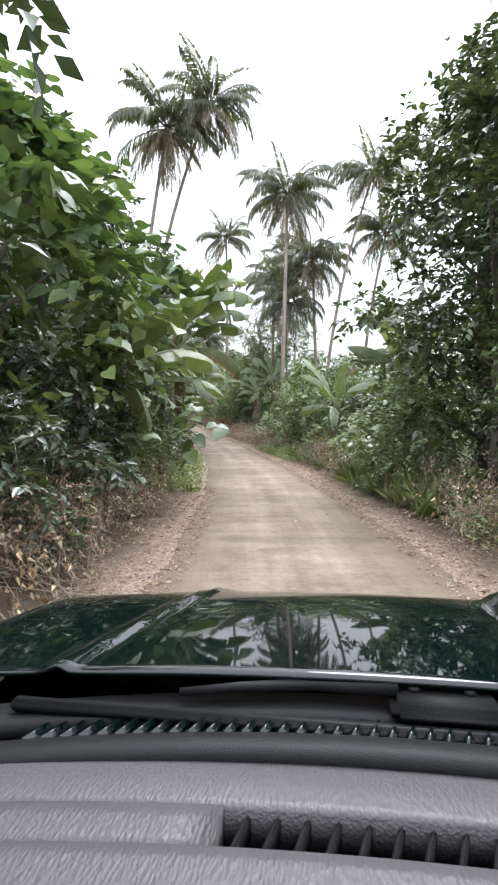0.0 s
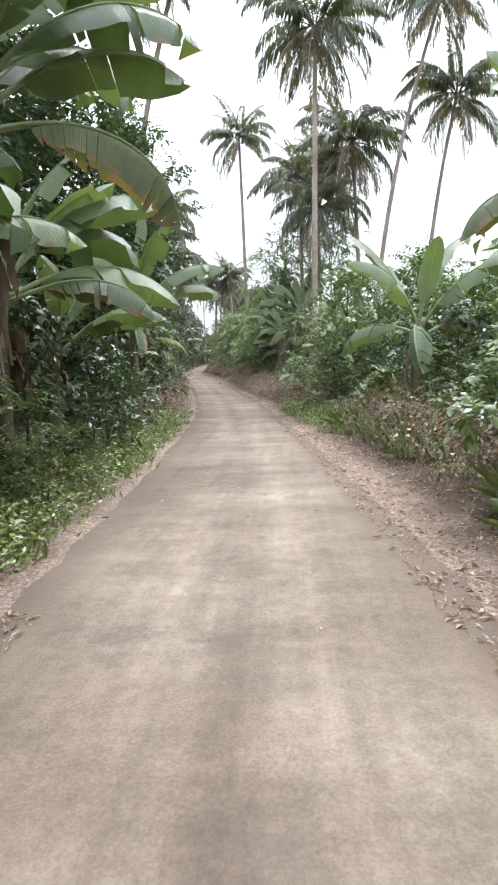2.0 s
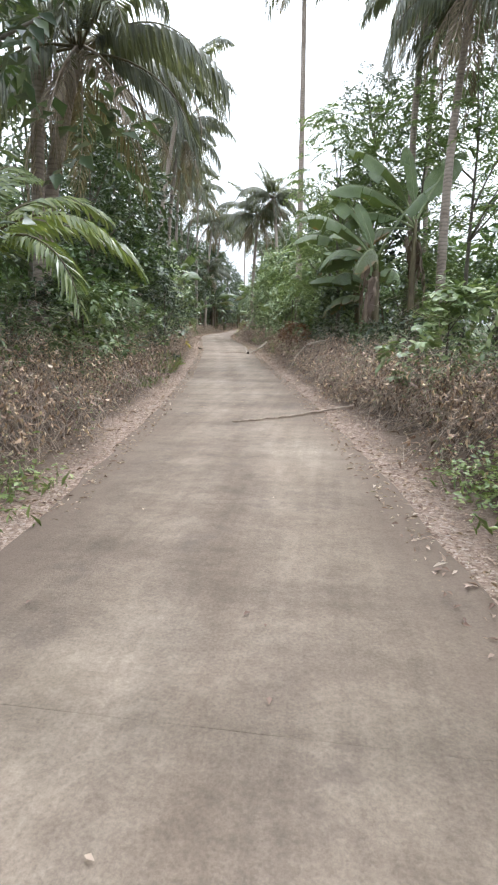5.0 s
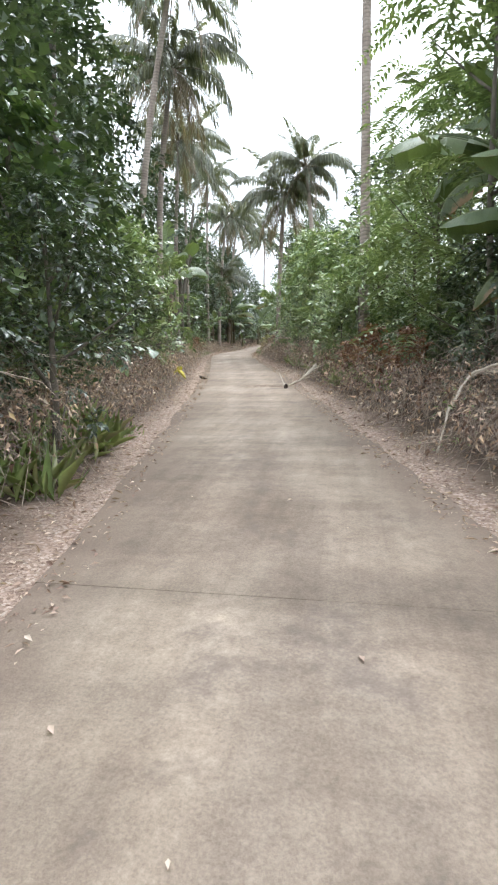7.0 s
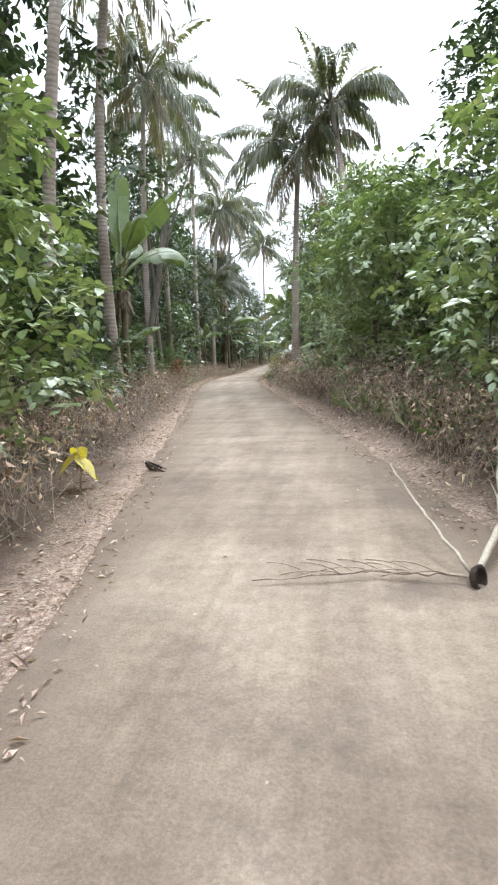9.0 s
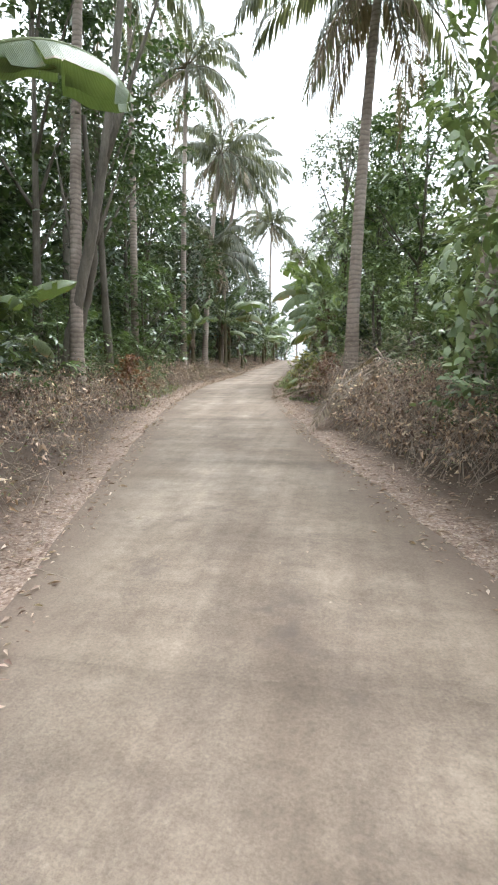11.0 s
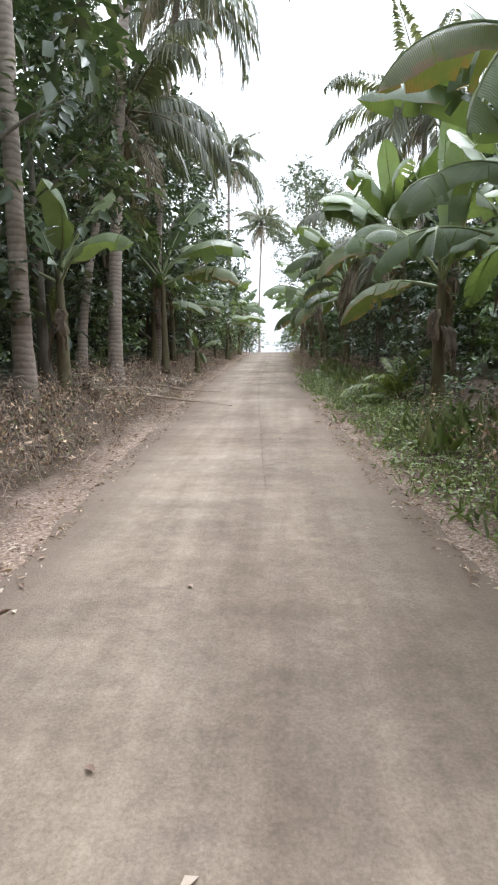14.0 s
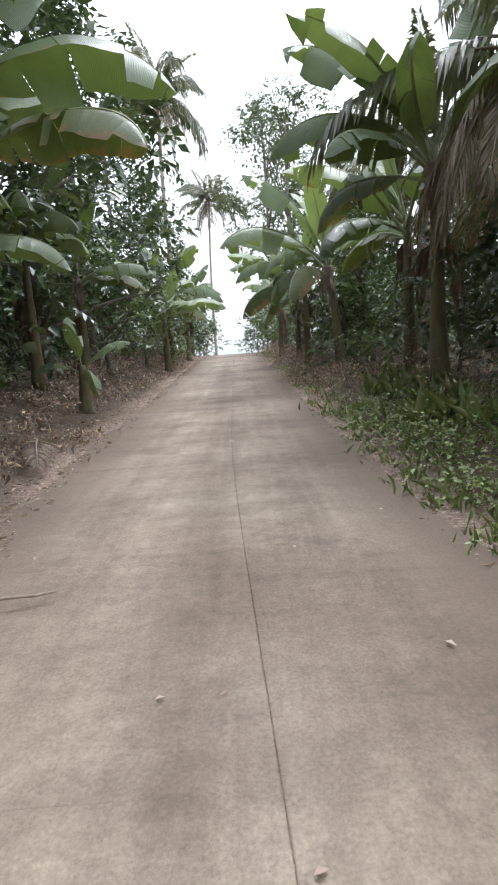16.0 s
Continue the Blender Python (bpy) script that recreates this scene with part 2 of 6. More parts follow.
def concrete_material():
    mat, bsdf, out = blank("dusty_concrete")
    geo = node(mat, "ShaderNodeNewGeometry")
    info = node(mat, "ShaderNodeObjectInfo")
    where = geo.outputs["Position"]
    big = noise_tex(mat, 0.45, 5.0, 0.6, where)
    mid = noise_tex(mat, 2.6, 6.0, 0.7, where)
    mp = node(mat, "ShaderNodeMapping")
    mp.inputs["Scale"].default_value = (0.35, 2.2, 1)
    link(mat, where, mp.inputs["Vector"])
    band = noise_tex(mat, 1.0, 4.0, 0.6, mp.outputs[0])
    fine = noise_tex(mat, 60.0, 4.0, 0.75, where)
    col = ramp(mat, big, [(0.28, (0.23, 0.178, 0.137)), (0.5, (0.318, 0.256, 0.203)), (0.72, (0.43, 0.36, 0.295))])
    col = blend(mat, 0.55, col, ramp(mat, band, [(0.3, (0.70, 0.68, 0.66)), (0.62, (1.15, 1.14, 1.12))]), "MULTIPLY")
    col = blend(mat, 0.7, col, ramp(mat, mid, [(0.32, (0.76, 0.74, 0.72)), (0.62, (1.10, 1.09, 1.08))]), "MULTIPLY")
    spot = noise_tex(mat, 11.0, 5.0, 0.75, where)
    col = blend(mat, 0.6, col, ramp(mat, spot, [(0.34, (0.76, 0.74, 0.72)), (0.6, (1.1, 1.1, 1.08))]), "MULTIPLY")
    col = blend(mat, 0.7, col, ramp(mat, fine, [(0.3, (0.62, 0.62, 0.62)), (0.7, (1.25, 1.25, 1.25))]), "MULTIPLY")
    col = blend(mat, 0.5, col, ramp(mat, info.outputs["Random"], [(0.0, (0.86, 0.85, 0.84)), (1.0, (1.1, 1.1, 1.1))]), "MULTIPLY")
    uv = node(mat, "ShaderNodeUVMap")
    sep = node(mat, "ShaderNodeSeparateXYZ")
    link(mat, uv.outputs["UV"], sep.inputs[0])
    away = node(mat, "ShaderNodeMath")
    away.operation = "ABSOLUTE"
    link(mat, sep.outputs["X"], away.inputs[0])
    lane = node(mat, "ShaderNodeMath")
    lane.operation = "MULTIPLY_ADD"
    link(mat, big, lane.inputs[0])
    lane.inputs[1].default_value = 0.5
    link(mat, away.outputs[0], lane.inputs[2])
    col = blend(mat, 0.75, col, ramp(mat, lane.outputs[0], [(0.25, (0.84, 0.82, 0.8)), (0.5, (1.0, 1.0, 1.0)), (0.72, (1.16, 1.16, 1.16)), (0.98, (0.98, 0.97, 0.95))]), "MULTIPLY")
    along = node(mat, "ShaderNodeMapping")
    along.inputs["Scale"].default_value = (3.2, 0.16, 1)
    link(mat, where, along.inputs["Vector"])
    drag = noise_tex(mat, 1.6, 5.0, 0.65, along.outputs[0])
    col = blend(mat, 0.6, col, ramp(mat, drag, [(0.32, (0.78, 0.76, 0.75)), (0.64, (1.16, 1.16, 1.15))]), "MULTIPLY")
    stain = noise_tex(mat, 1.15, 6.0, 0.75, where)
    col = blend(mat, ramp(mat, stain, [(0.56, (0, 0, 0)), (0.66, (0.55, 0.55, 0.55))]), col, (0.155, 0.12, 0.1))
    soil_edge = node(mat, "ShaderNodeMath")
    soil_edge.operation = "MULTIPLY_ADD"
    link(mat, mid, soil_edge.inputs[0])
    soil_edge.inputs[1].default_value = 0.75
    link(mat, away.outputs[0], soil_edge.inputs[2])
    shift = node(mat, "ShaderNodeMath")
    shift.operation = "SUBTRACT"
    link(mat, soil_edge.outputs[0], shift.inputs[0])
    shift.inputs[1].default_value = 1.0
    col = blend(mat, ramp(mat, shift.outputs[0], [(0.38, (0, 0, 0)), (0.95, (0.85, 0.85, 0.85))]), col, blend(mat, fine, (0.16, 0.115, 0.085), (0.30, 0.225, 0.17)))
    link(mat, col, bsdf.inputs["Base Color"])
    bsdf.inputs["Roughness"].default_value = 0.9
    bump(mat, bsdf, fine, 0.5, 0.012)
    return mat


CONCRETE = concrete_material()


def soil_material():
    """Dark forest soil; a strip of pale trodden leaves beside the road. U is the distance from the road's middle."""
    mat, bsdf, out = blank("littered_soil")
    where = node(mat, "ShaderNodeNewGeometry").outputs["Position"]
    big = noise_tex(mat, 0.8, 5.0, 0.6, where)
    spot = noise_tex(mat, 9.0, 6.0, 0.7, where)
    fine = noise_tex(mat, 45.0, 4.0, 0.7, where)
    col = ramp(mat, big, [(0.25, (0.055, 0.036, 0.024)), (0.5, (0.105, 0.072, 0.048)), (0.75, (0.17, 0.122, 0.085))])
    cell = node(mat, "ShaderNodeTexVoronoi", Scale=48.0, Randomness=1.0)
    link(mat, where, cell.inputs["Vector"])
    grey = node(mat, "ShaderNodeSeparateColor")
    link(mat, cell.outputs["Color"], grey.inputs[0])
    pale = ramp(mat, grey.outputs[0], [(0.0, (0.27, 0.18, 0.135)), (0.5, (0.45, 0.325, 0.25)), (0.85, (0.58, 0.445, 0.36)), (1.0, (0.70, 0.58, 0.49))])
    uv = node(mat, "ShaderNodeUVMap")
    sep = node(mat, "ShaderNodeSeparateXYZ")
    link(mat, uv.outputs["UV"], sep.inputs[0])
    away = node(mat, "ShaderNodeMath")
    away.operation = "ABSOLUTE"
    link(mat, sep.outputs["X"], away.inputs[0])
    edge = node(mat, "ShaderNodeMath")
    edge.operation = "MULTIPLY_ADD"
    link(mat, big, edge.inputs[0])
    edge.inputs[1].default_value = 1.6
    link(mat, away.outputs[0], edge.inputs[2])
    drop = node(mat, "ShaderNodeMath")
    drop.operation = "MULTIPLY_ADD"
    link(mat, edge.outputs[0], drop.inputs[0])
    drop.inputs[1].default_value = 0.5
    drop.inputs[2].default_value = -1.0
    mask = ramp(mat, drop.outputs[0], [(0.25, (0.85, 0.85, 0.85)), (0.6, (0, 0, 0))])
    col = blend(mat, mask, col, pale)
    wide = node(mat, "ShaderNodeMath")
    wide.operation = "MULTIPLY_ADD"
    link(mat, away.outputs[0], wide.inputs[0])
    wide.inputs[1].default_value = 0.05
    link(mat, spot, wide.inputs[2])
    col = blend(mat, ramp(mat, wide.outputs[0], [(0.85, (0, 0, 0)), (1.0, (0.9, 0.9, 0.9))]), col, blend(mat, big, (0.035, 0.055, 0.022), (0.10, 0.13, 0.05)))
    col = blend(mat, 0.6, col, ramp(mat, spot, [(0.3, (0.5, 0.5, 0.5)), (0.65, (1.25, 1.25, 1.25))]), "MULTIPLY")
    link(mat, col, bsdf.inputs["Base Color"])
    bsdf.inputs["Roughness"].default_value = 0.95
    bump(mat, bsdf, blend(mat, 0.5, spot, fine), 1.0, 0.04)
    return mat


SOIL = soil_material()


# ---------------------------------------------------------------- mesh helpers
def tri_mesh(name, verts, tris, mats, smooth=False, index=None, uv=None):
    verts, tris = np.asarray(verts, dtype=np.float32), np.asarray(tris, dtype=np.int32)
    me = bpy.data.meshes.new(name)
    me.vertices.add(len(verts))
    me.vertices.foreach_set("co", verts.ravel())
    me.loops.add(len(tris) * 3)
    me.loops.foreach_set("vertex_index", tris.ravel())
    me.polygons.add(len(tris))
    me.polygons.foreach_set("loop_start", np.arange(0, len(tris) * 3, 3, dtype=np.int32))
    me.polygons.foreach_set("loop_total", np.full(len(tris), 3, dtype=np.int32))
    for m in mats if isinstance(mats, (list, tuple)) else [mats]:
        me.materials.append(m)
    if index is not None:
        me.polygons.foreach_set("material_index", np.asarray(index, dtype=np.int32))
    if smooth:
        me.polygons.foreach_set("use_smooth", np.ones(len(tris), dtype=bool))
    if uv is not None:
        layer = me.uv_layers.new(name="UVMap")
        layer.data.foreach_set("uv", np.asarray(uv, dtype=np.float32)[tris.ravel()].ravel())
    me.update(calc_edges=True)
    me.validate()
    return me


class Heap:
    """Collects pieces of one mesh."""

    def __init__(self):
        self.v, self.t, self.n, self.u, self.m = [], [], 0, [], []

    def add(self, verts, tris, mat=0, uv=None):
        verts = np.asarray(verts, dtype=np.float32).reshape(-1, 3)
        tris = np.asarray(tris, dtype=np.int32).reshape(-1, 3)
        self.v.append(verts)
        self.t.append(tris + self.n)
        self.m.append(np.full(len(tris), mat, dtype=np.int32))
        self.u.append(np.zeros((len(verts), 2)) if uv is None else np.asarray(uv))
        self.n += len(verts)
        return self

    def mesh(self, name, mats, smooth=False, uv=False):
        return tri_mesh(name, np.concatenate(self.v), np.concatenate(self.t), mats, smooth, np.concatenate(self.m), np.concatenate(self.u) if uv else None)


def part(name, mesh, parent, label="", m=None):
    ob = new(name, mesh)
    ob.parent = parent
    if m is not None:
        ob.matrix_basis = m
    if label:
        ob["label"] = label
    return ob


def thing(name, m, label, category, group="", kind=""):
    return tagged(set_at(new(name), m), label, category, group, kind)


def set_at(ob, m):
    ob.matrix_basis = m
    return ob


def unit(a):
    return a / np.maximum(np.linalg.norm(a, axis=-1, keepdims=True), 1e-6)


def tube(points, radii, sides=8, ripple=0.0, rng=None, cap=True):
    """A tapered tube along points."""
    p = np.asarray(points, dtype=float)
    r = np.asarray(radii, dtype=float)
    tang = unit(np.gradient(p, axis=0))
    ref = np.array([1.0, 0.0, 0.0]) if abs(tang[0][0]) < 0.8 else np.array([0.0, 1.0, 0.0])
    verts = []
    for c, d, rad in zip(p, tang, r):
        a = unit(np.cross(d, ref))
        b = np.cross(d, a)
        ang = np.linspace(0, 2 * math.pi, sides, endpoint=False)
        k = 1 + (rng.uniform(-ripple, ripple, sides) if rng is not None and ripple else 0)
        verts.append(c + (np.cos(ang) * rad * k)[:, None] * a + (np.sin(ang) * rad * k)[:, None] * b)
    verts = np.concatenate(verts)
    tris = []
    n = len(p)
    for i in range(n - 1):
        for j in range(sides):
            a, b = i * sides + j, i * sides + (j + 1) % sides
            tris += [(a, b, b + sides), (a, b + sides, a + sides)]
    if cap:
        for base, flip in ((0, True), ((n - 1) * sides, False)):
            for j in range(1, sides - 1):
                tris.append((base, base + j + 1, base + j) if flip else (base, base + j, base + j + 1))
    return verts, tris


def leaf_kites(base, way, up, length, width, fold=0.12, droop=0.1):
    """Small leaves: two folded faces each."""
    side = unit(np.cross(way, up))
    nrm = np.cross(side, way)
    L, W = length[:, None], width[:, None]
    mid = base + way * L * 0.45 + nrm * L * 0.04
    tip = base + way * L - nrm * L * droop
    v = np.stack([base, mid + side * W / 2 + nrm * W * fold, tip, mid - side * W / 2 + nrm * W * fold], 1).reshape(-1, 3)
    i = np.arange(len(base))[:, None] * 4
    t = np.concatenate([i + [0, 1, 2], i + [0, 2, 3]], 1).reshape(-1, 3)
    return v, t


def leaf_ovals(base, way, up, length, width, fold=0.16, droop=0.16):
    """Small pointed oval leaves: four faces each, bent along the length."""
    side = unit(np.cross(way, up))
    nrm = np.cross(side, way)
    L, W = length[:, None], width[:, None]
    rows = [base]
    for a, b in ((0.28, 0.42), (0.62, 0.40)):
        c = base + way * L * a - nrm * L * droop * a * a
        rows += [c + side * W * b + nrm * W * fold * b, c - side * W * b + nrm * W * fold * b]
    rows.append(base + way * L - nrm * L * droop)
    v = np.stack(rows, 1).reshape(-1, 3)
    i = np.arange(len(base))[:, None] * 6
    t = np.concatenate([i + [0, 1, 2], i + [1, 3, 4], i + [1, 4, 2], i + [3, 5, 4]], 1).reshape(-1, 3)
    return v, t


HEART = [(0.0, 0.0), (-0.07, 0.20), (0.03, 0.41), (0.27, 0.49), (0.55, 0.39), (0.80, 0.19), (1.0, 0.0)]


def leaf_hearts(base, way, up, length, width, fold=0.10, droop=0.22):
    """Broad heart-shaped leaves, cupped along the midrib, with a drooping tip."""
    side = unit(np.cross(way, up))
    nrm = np.cross(side, way)
    L, W = length[:, None], width[:, None]
    ring = [(a, b) for a, b in HEART] + [(a, -b) for a, b in HEART[-2:0:-1]]
    rows = [base + way * L * a + side * W * b + nrm * (W * fold * abs(b) * 2 - L * droop * max(0.0, a - 0.35) ** 1.5) for a, b in ring]
    rows.append(base + way * L * 0.36)
    n = len(ring)
    v = np.stack(rows, 1).reshape(-1, 3)
    i = np.arange(len(base))[:, None] * (n + 1)
    t = np.concatenate([i + [n, k, (k + 1) % n] for k in range(n)], 1).reshape(-1, 3)
    return v, t


# ---------------------------------------------------------------- the lie of the land
ROAD_MID = [(-70, -4.6), (0, 0.45), (5.6, 0.62), (10.6, 0.62), (14, 0.42), (19, 0.1), (23, -0.3), (30, -1.05), (36.6, -2.0), (43, -3.2), (52, -5.05),
            (58, -6.35), (64, -7.8), (72, -9.85), (78, -11.2), (83.6, -12.05), (88, -12.5), (94, -12.85), (102, -13.3), (115, -13.45), (140, -13.7), (420, -18)]
RISE = [(-90, 0), (0, 0), (8, -0.04), (16, 0.02), (31.3, 0.32), (42, 0.85), (52.1, 1.47), (66.7, 2.55), (83, 3.64), (96, 4.35), (112, 5.55), (130, 7.0), (138, 7.35), (150, 6.6),
        (180, 3.0), (420, -20)]


def glide(y, table, span=2.5):
    xs, ys = [a for a, _ in table], [b for _, b in table]
    y = np.asarray(y, dtype=float)
    return sum(np.interp(y + k * span / 3, xs, ys) for k in range(-3, 4)) / 7


def mid(y):
    return glide(y, ROAD_MID)


def rise(y):
    return glide(y, RISE)


def smoothstep(a, b, x):
    u = np.clip((x - a) / (b - a), 0, 1)
    return u * u * (3 - 2 * u)


def bank(d, y):
    """How far the ground stands above the road, d metres beside its middle."""
    e = np.abs(d)
    lump = 0.16 * np.sin(y * 0.55 + d * 0.7) * np.sin(y * 0.23 - d * 0.4) + 0.07 * np.sin(y * 1.7 + d * 1.3)
    side = np.where(d < 0, 0.42 + 0.25 * smoothstep(90, 100, y), 0.36)
    return smoothstep(2.0, 4.6, e) * (side + lump) - 0.012 + 0.012 * smoothstep(1.75, 1.95, e) + 0.02 * np.sin(y * 2.3 + d * 5) * smoothstep(1.85, 2.2, e)


def land(x, y):
    """Ground height."""
    return float(rise(y) + bank(x - mid(y), np.asarray(float(y))))


def beside(d, y):
    """The point on the ground d metres right of the road's middle."""
    x = float(mid(y)) + d
    return x, y, land(x, y)


ds = np.concatenate([[-600, -300, -150, -80, -45, -30], np.arange(-22, -8, 2.0), np.arange(-8, -1.4, 0.4), [-1.2, -0.6, 0, 0.6, 1.2], np.arange(1.6, 8.1, 0.4), np.arange(10, 24, 2.0), [30, 45, 80, 150, 300, 600]])
ys = np.concatenate([[-500, -250, -120, -60, -30], np.arange(-16, 150, 0.8), np.arange(152, 200, 6.0), [220, 260, 320, 400, 600, 900]])
D, Y = np.meshgrid(ds, ys)
GX = mid(Y) + D
GZ = rise(Y) + bank(D, Y)
idx = np.arange(D.size).reshape(D.shape)
a, b, c, d = idx[:-1, :-1].ravel(), idx[:-1, 1:].ravel(), idx[1:, 1:].ravel(), idx[1:, :-1].ravel()
ground = new("ground", tri_mesh("ground", np.stack([GX, Y, GZ], -1).reshape(-1, 3), np.concatenate([np.stack([a, b, c], 1), np.stack([a, c, d], 1)]), SOIL, True, uv=np.stack([D, Y], -1).reshape(-1, 2)))
tagged(ground, "brown forest soil strewn with dry leaves", "ground", kind="structure")


# ---------------------------------------------------------------- palms
def frond_mesh(name, seed, length, lift, sag, pairs, leaflet, hang, mats):
    """One palm frond from its base along +y: lift and sag in degrees, hang = how far leaflets droop."""
    rng = np.random.RandomState(seed)
    n = 15
    pts, p, ang = [], np.zeros(3), radians(lift)
    step = length / (n - 1)
    wob = rng.uniform(-0.02, 0.02)
    for k in range(n):
        pts.append(p.copy())
        p = p + step * np.array([wob * k * 0.25, math.cos(ang), math.sin(ang)])
        ang -= radians(sag) / n * (0.5 + 1.0 * k / n)
    pts = np.array(pts)
    h = Heap()
    h.add(*tube(pts, np.linspace(0.05, 0.008, n) * (length / 4.5), 4), mat=1)
    tang = unit(np.gradient(pts, axis=0))
    for s in (-1, 1):
        u = np.linspace(0.16, 0.995, pairs) + rng.uniform(-0.004, 0.004, pairs)
        keep = rng.rand(pairs) > 0.05
        u = u[keep]
        f = u * (n - 1)
        i = np.minimum(f.astype(int), n - 2)
        w = (f - i)[:, None]
        base = pts[i] * (1 - w) + pts[i + 1] * w
        t = tang[i]
        side = unit(np.cross(t, [0, 0, 1.0])) * s
        up = np.cross(side * s, t)
        L = leaflet * (0.45 + 0.55 * np.sin(np.clip(u * 1.12, 0, 1) * math.pi) ** 0.6) * rng.uniform(0.85, 1.1, len(u))
        out = unit(side * (0.95 - 0.45 * u[:, None]) + t * (0.35 + 0.6 * u[:, None]) + up * rng.uniform(-0.05, 0.2, (len(u), 1)))
        down = np.array([0, 0, -1.0])
        m1 = base + out * (L * 0.5)[:, None] + down * (L * hang * 0.22)[:, None]
        tip = base + out * (L * (1 - 0.25 * hang))[:, None] + down * (L * hang * rng.uniform(0.6, 1.0, len(u)))[:, None]
        wd = unit(t + 0.15 * rng.randn(len(u), 3)) * (0.052 * length / 4.5 + 0.004)
        v = np.stack([base, m1 + wd, m1 - wd, tip], 1).reshape(-1, 3)
        j = np.arange(len(u))[:, None] * 4
        h.add(v, np.concatenate([j + [0, 1, 2], j + [1, 3, 2]], 1).reshape(-1, 3))
    return h.mesh(name, mats)


GREENS = [FROND, STEM]
DEADS = [STRAW, TWIG]
FRONDS = {
    "up": [frond_mesh("frond_up", 1 + k, 4.3, 74 - 9 * k, 55 + 14 * k, 56, 0.95, 0.55, GREENS) for k in range(2)],
    "mid": [frond_mesh("frond_mid", 5 + k, 4.7, 52 - 9 * k, 112 + 12 * k, 60, 1.0, 1.15, GREENS) for k in range(3)],
    "low": [frond_mesh("frond_low", 9 + k, 4.6, 22 - 16 * k, 104 + 8 * k, 58, 1.0, 1.25, GREENS) for k in range(3)],
    "dead": [frond_mesh("dead_frond", 13 + k, 3.9, -38 - 14 * k, 50, 42, 0.9, 1.0, DEADS) for k in range(2)],
}


def nut_mesh():
    bm = bmesh.new()
    bmesh.ops.create_icosphere(bm, subdivisions=2, radius=0.13)
    for v in bm.verts:
        v.co.z *= 1.25
        v.co.x *= 1 + 0.1 * math.cos(3 * math.atan2(v.co.y, v.co.x))
    me = bpy.data.meshes.new("coconut")
    bm.to_mesh(me)
    bm.free()
    me.materials.append(NUT)
    return me


NUT_MESH = nut_mesh()


def palm(base, top, girth=0.17, size=1.0, fronds=21, dead=5, nuts=5, seed=0, label="tall coconut palm with drooping grey-green fronds", bow=0.6):
    rng = np.random.RandomState(seed)
    base, top = np.array(base, dtype=float), np.array(top, dtype=float)
    ob = thing("coconut_palm", pose(*base), label, "palm", "coconut palms")
    way = top - base
    n = max(16, int(np.linalg.norm(way) / 0.22))
    u = np.linspace(0, 1, n)
    lean = np.array([way[0], way[1], 0])
    off = unit(np.array([-way[1] + 0.3, way[0] + 0.2, 0])) * bow * rng.uniform(-1, 1)
    pts = np.outer(u, way) + np.outer(u ** 2 - u, lean) * 0.8 + np.outer(np.sin(u * math.pi), off)
    rad = girth * (1.0 - 0.38 * u + 0.55 * np.exp(-u * n * 0.22 / 0.7)) * (1 + 0.012 * (np.arange(n) % 2))
    part("trunk", tri_mesh("trunk", *tube(pts, rad, 10, 0.05, rng), PALM_BARK, True), ob, "grey ringed trunk")
    head = Matrix.Translation(pts[-1])
    fronds += 4
    kinds = ["up"] * 4 + ["mid"] * (fronds // 2 - 1) + ["low"] * (fronds - fronds // 2 - 3) + ["dead"] * dead
    for k, kind in enumerate(kinds):
        me = FRONDS[kind][rng.randint(len(FRONDS[kind]))]
        turn = k * 137.5 + rng.uniform(-18, 18)
        s = size * rng.uniform(0.74, 0.98)
        m = head @ pose(0, 0, rng.uniform(-0.15, 0.1), 0, 0, turn) @ pose(0, 0.08, 0, rng.uniform(-9, 9), rng.uniform(-14, 14), 0) @ Matrix.Scale(s, 4)
        part("dead_frond" if kind == "dead" else "frond", me, ob, "brown hanging dead frond" if kind == "dead" else "", m)
    for k in range(nuts):
        a = rng.uniform(0, 6.28)
        part("coconut", NUT_MESH, ob, "", head @ pose(0.3 * math.cos(a), 0.3 * math.sin(a), -0.35 - 0.2 * rng.rand(), rng.uniform(-20, 20)))
    return ob


# ---------------------------------------------------------------- bananas
MIDRIB = rough_material("banana_midrib", [(0.3, (0.20, 0.25, 0.11)), (0.7, (0.32, 0.36, 0.19))], 4.0, 0.5)


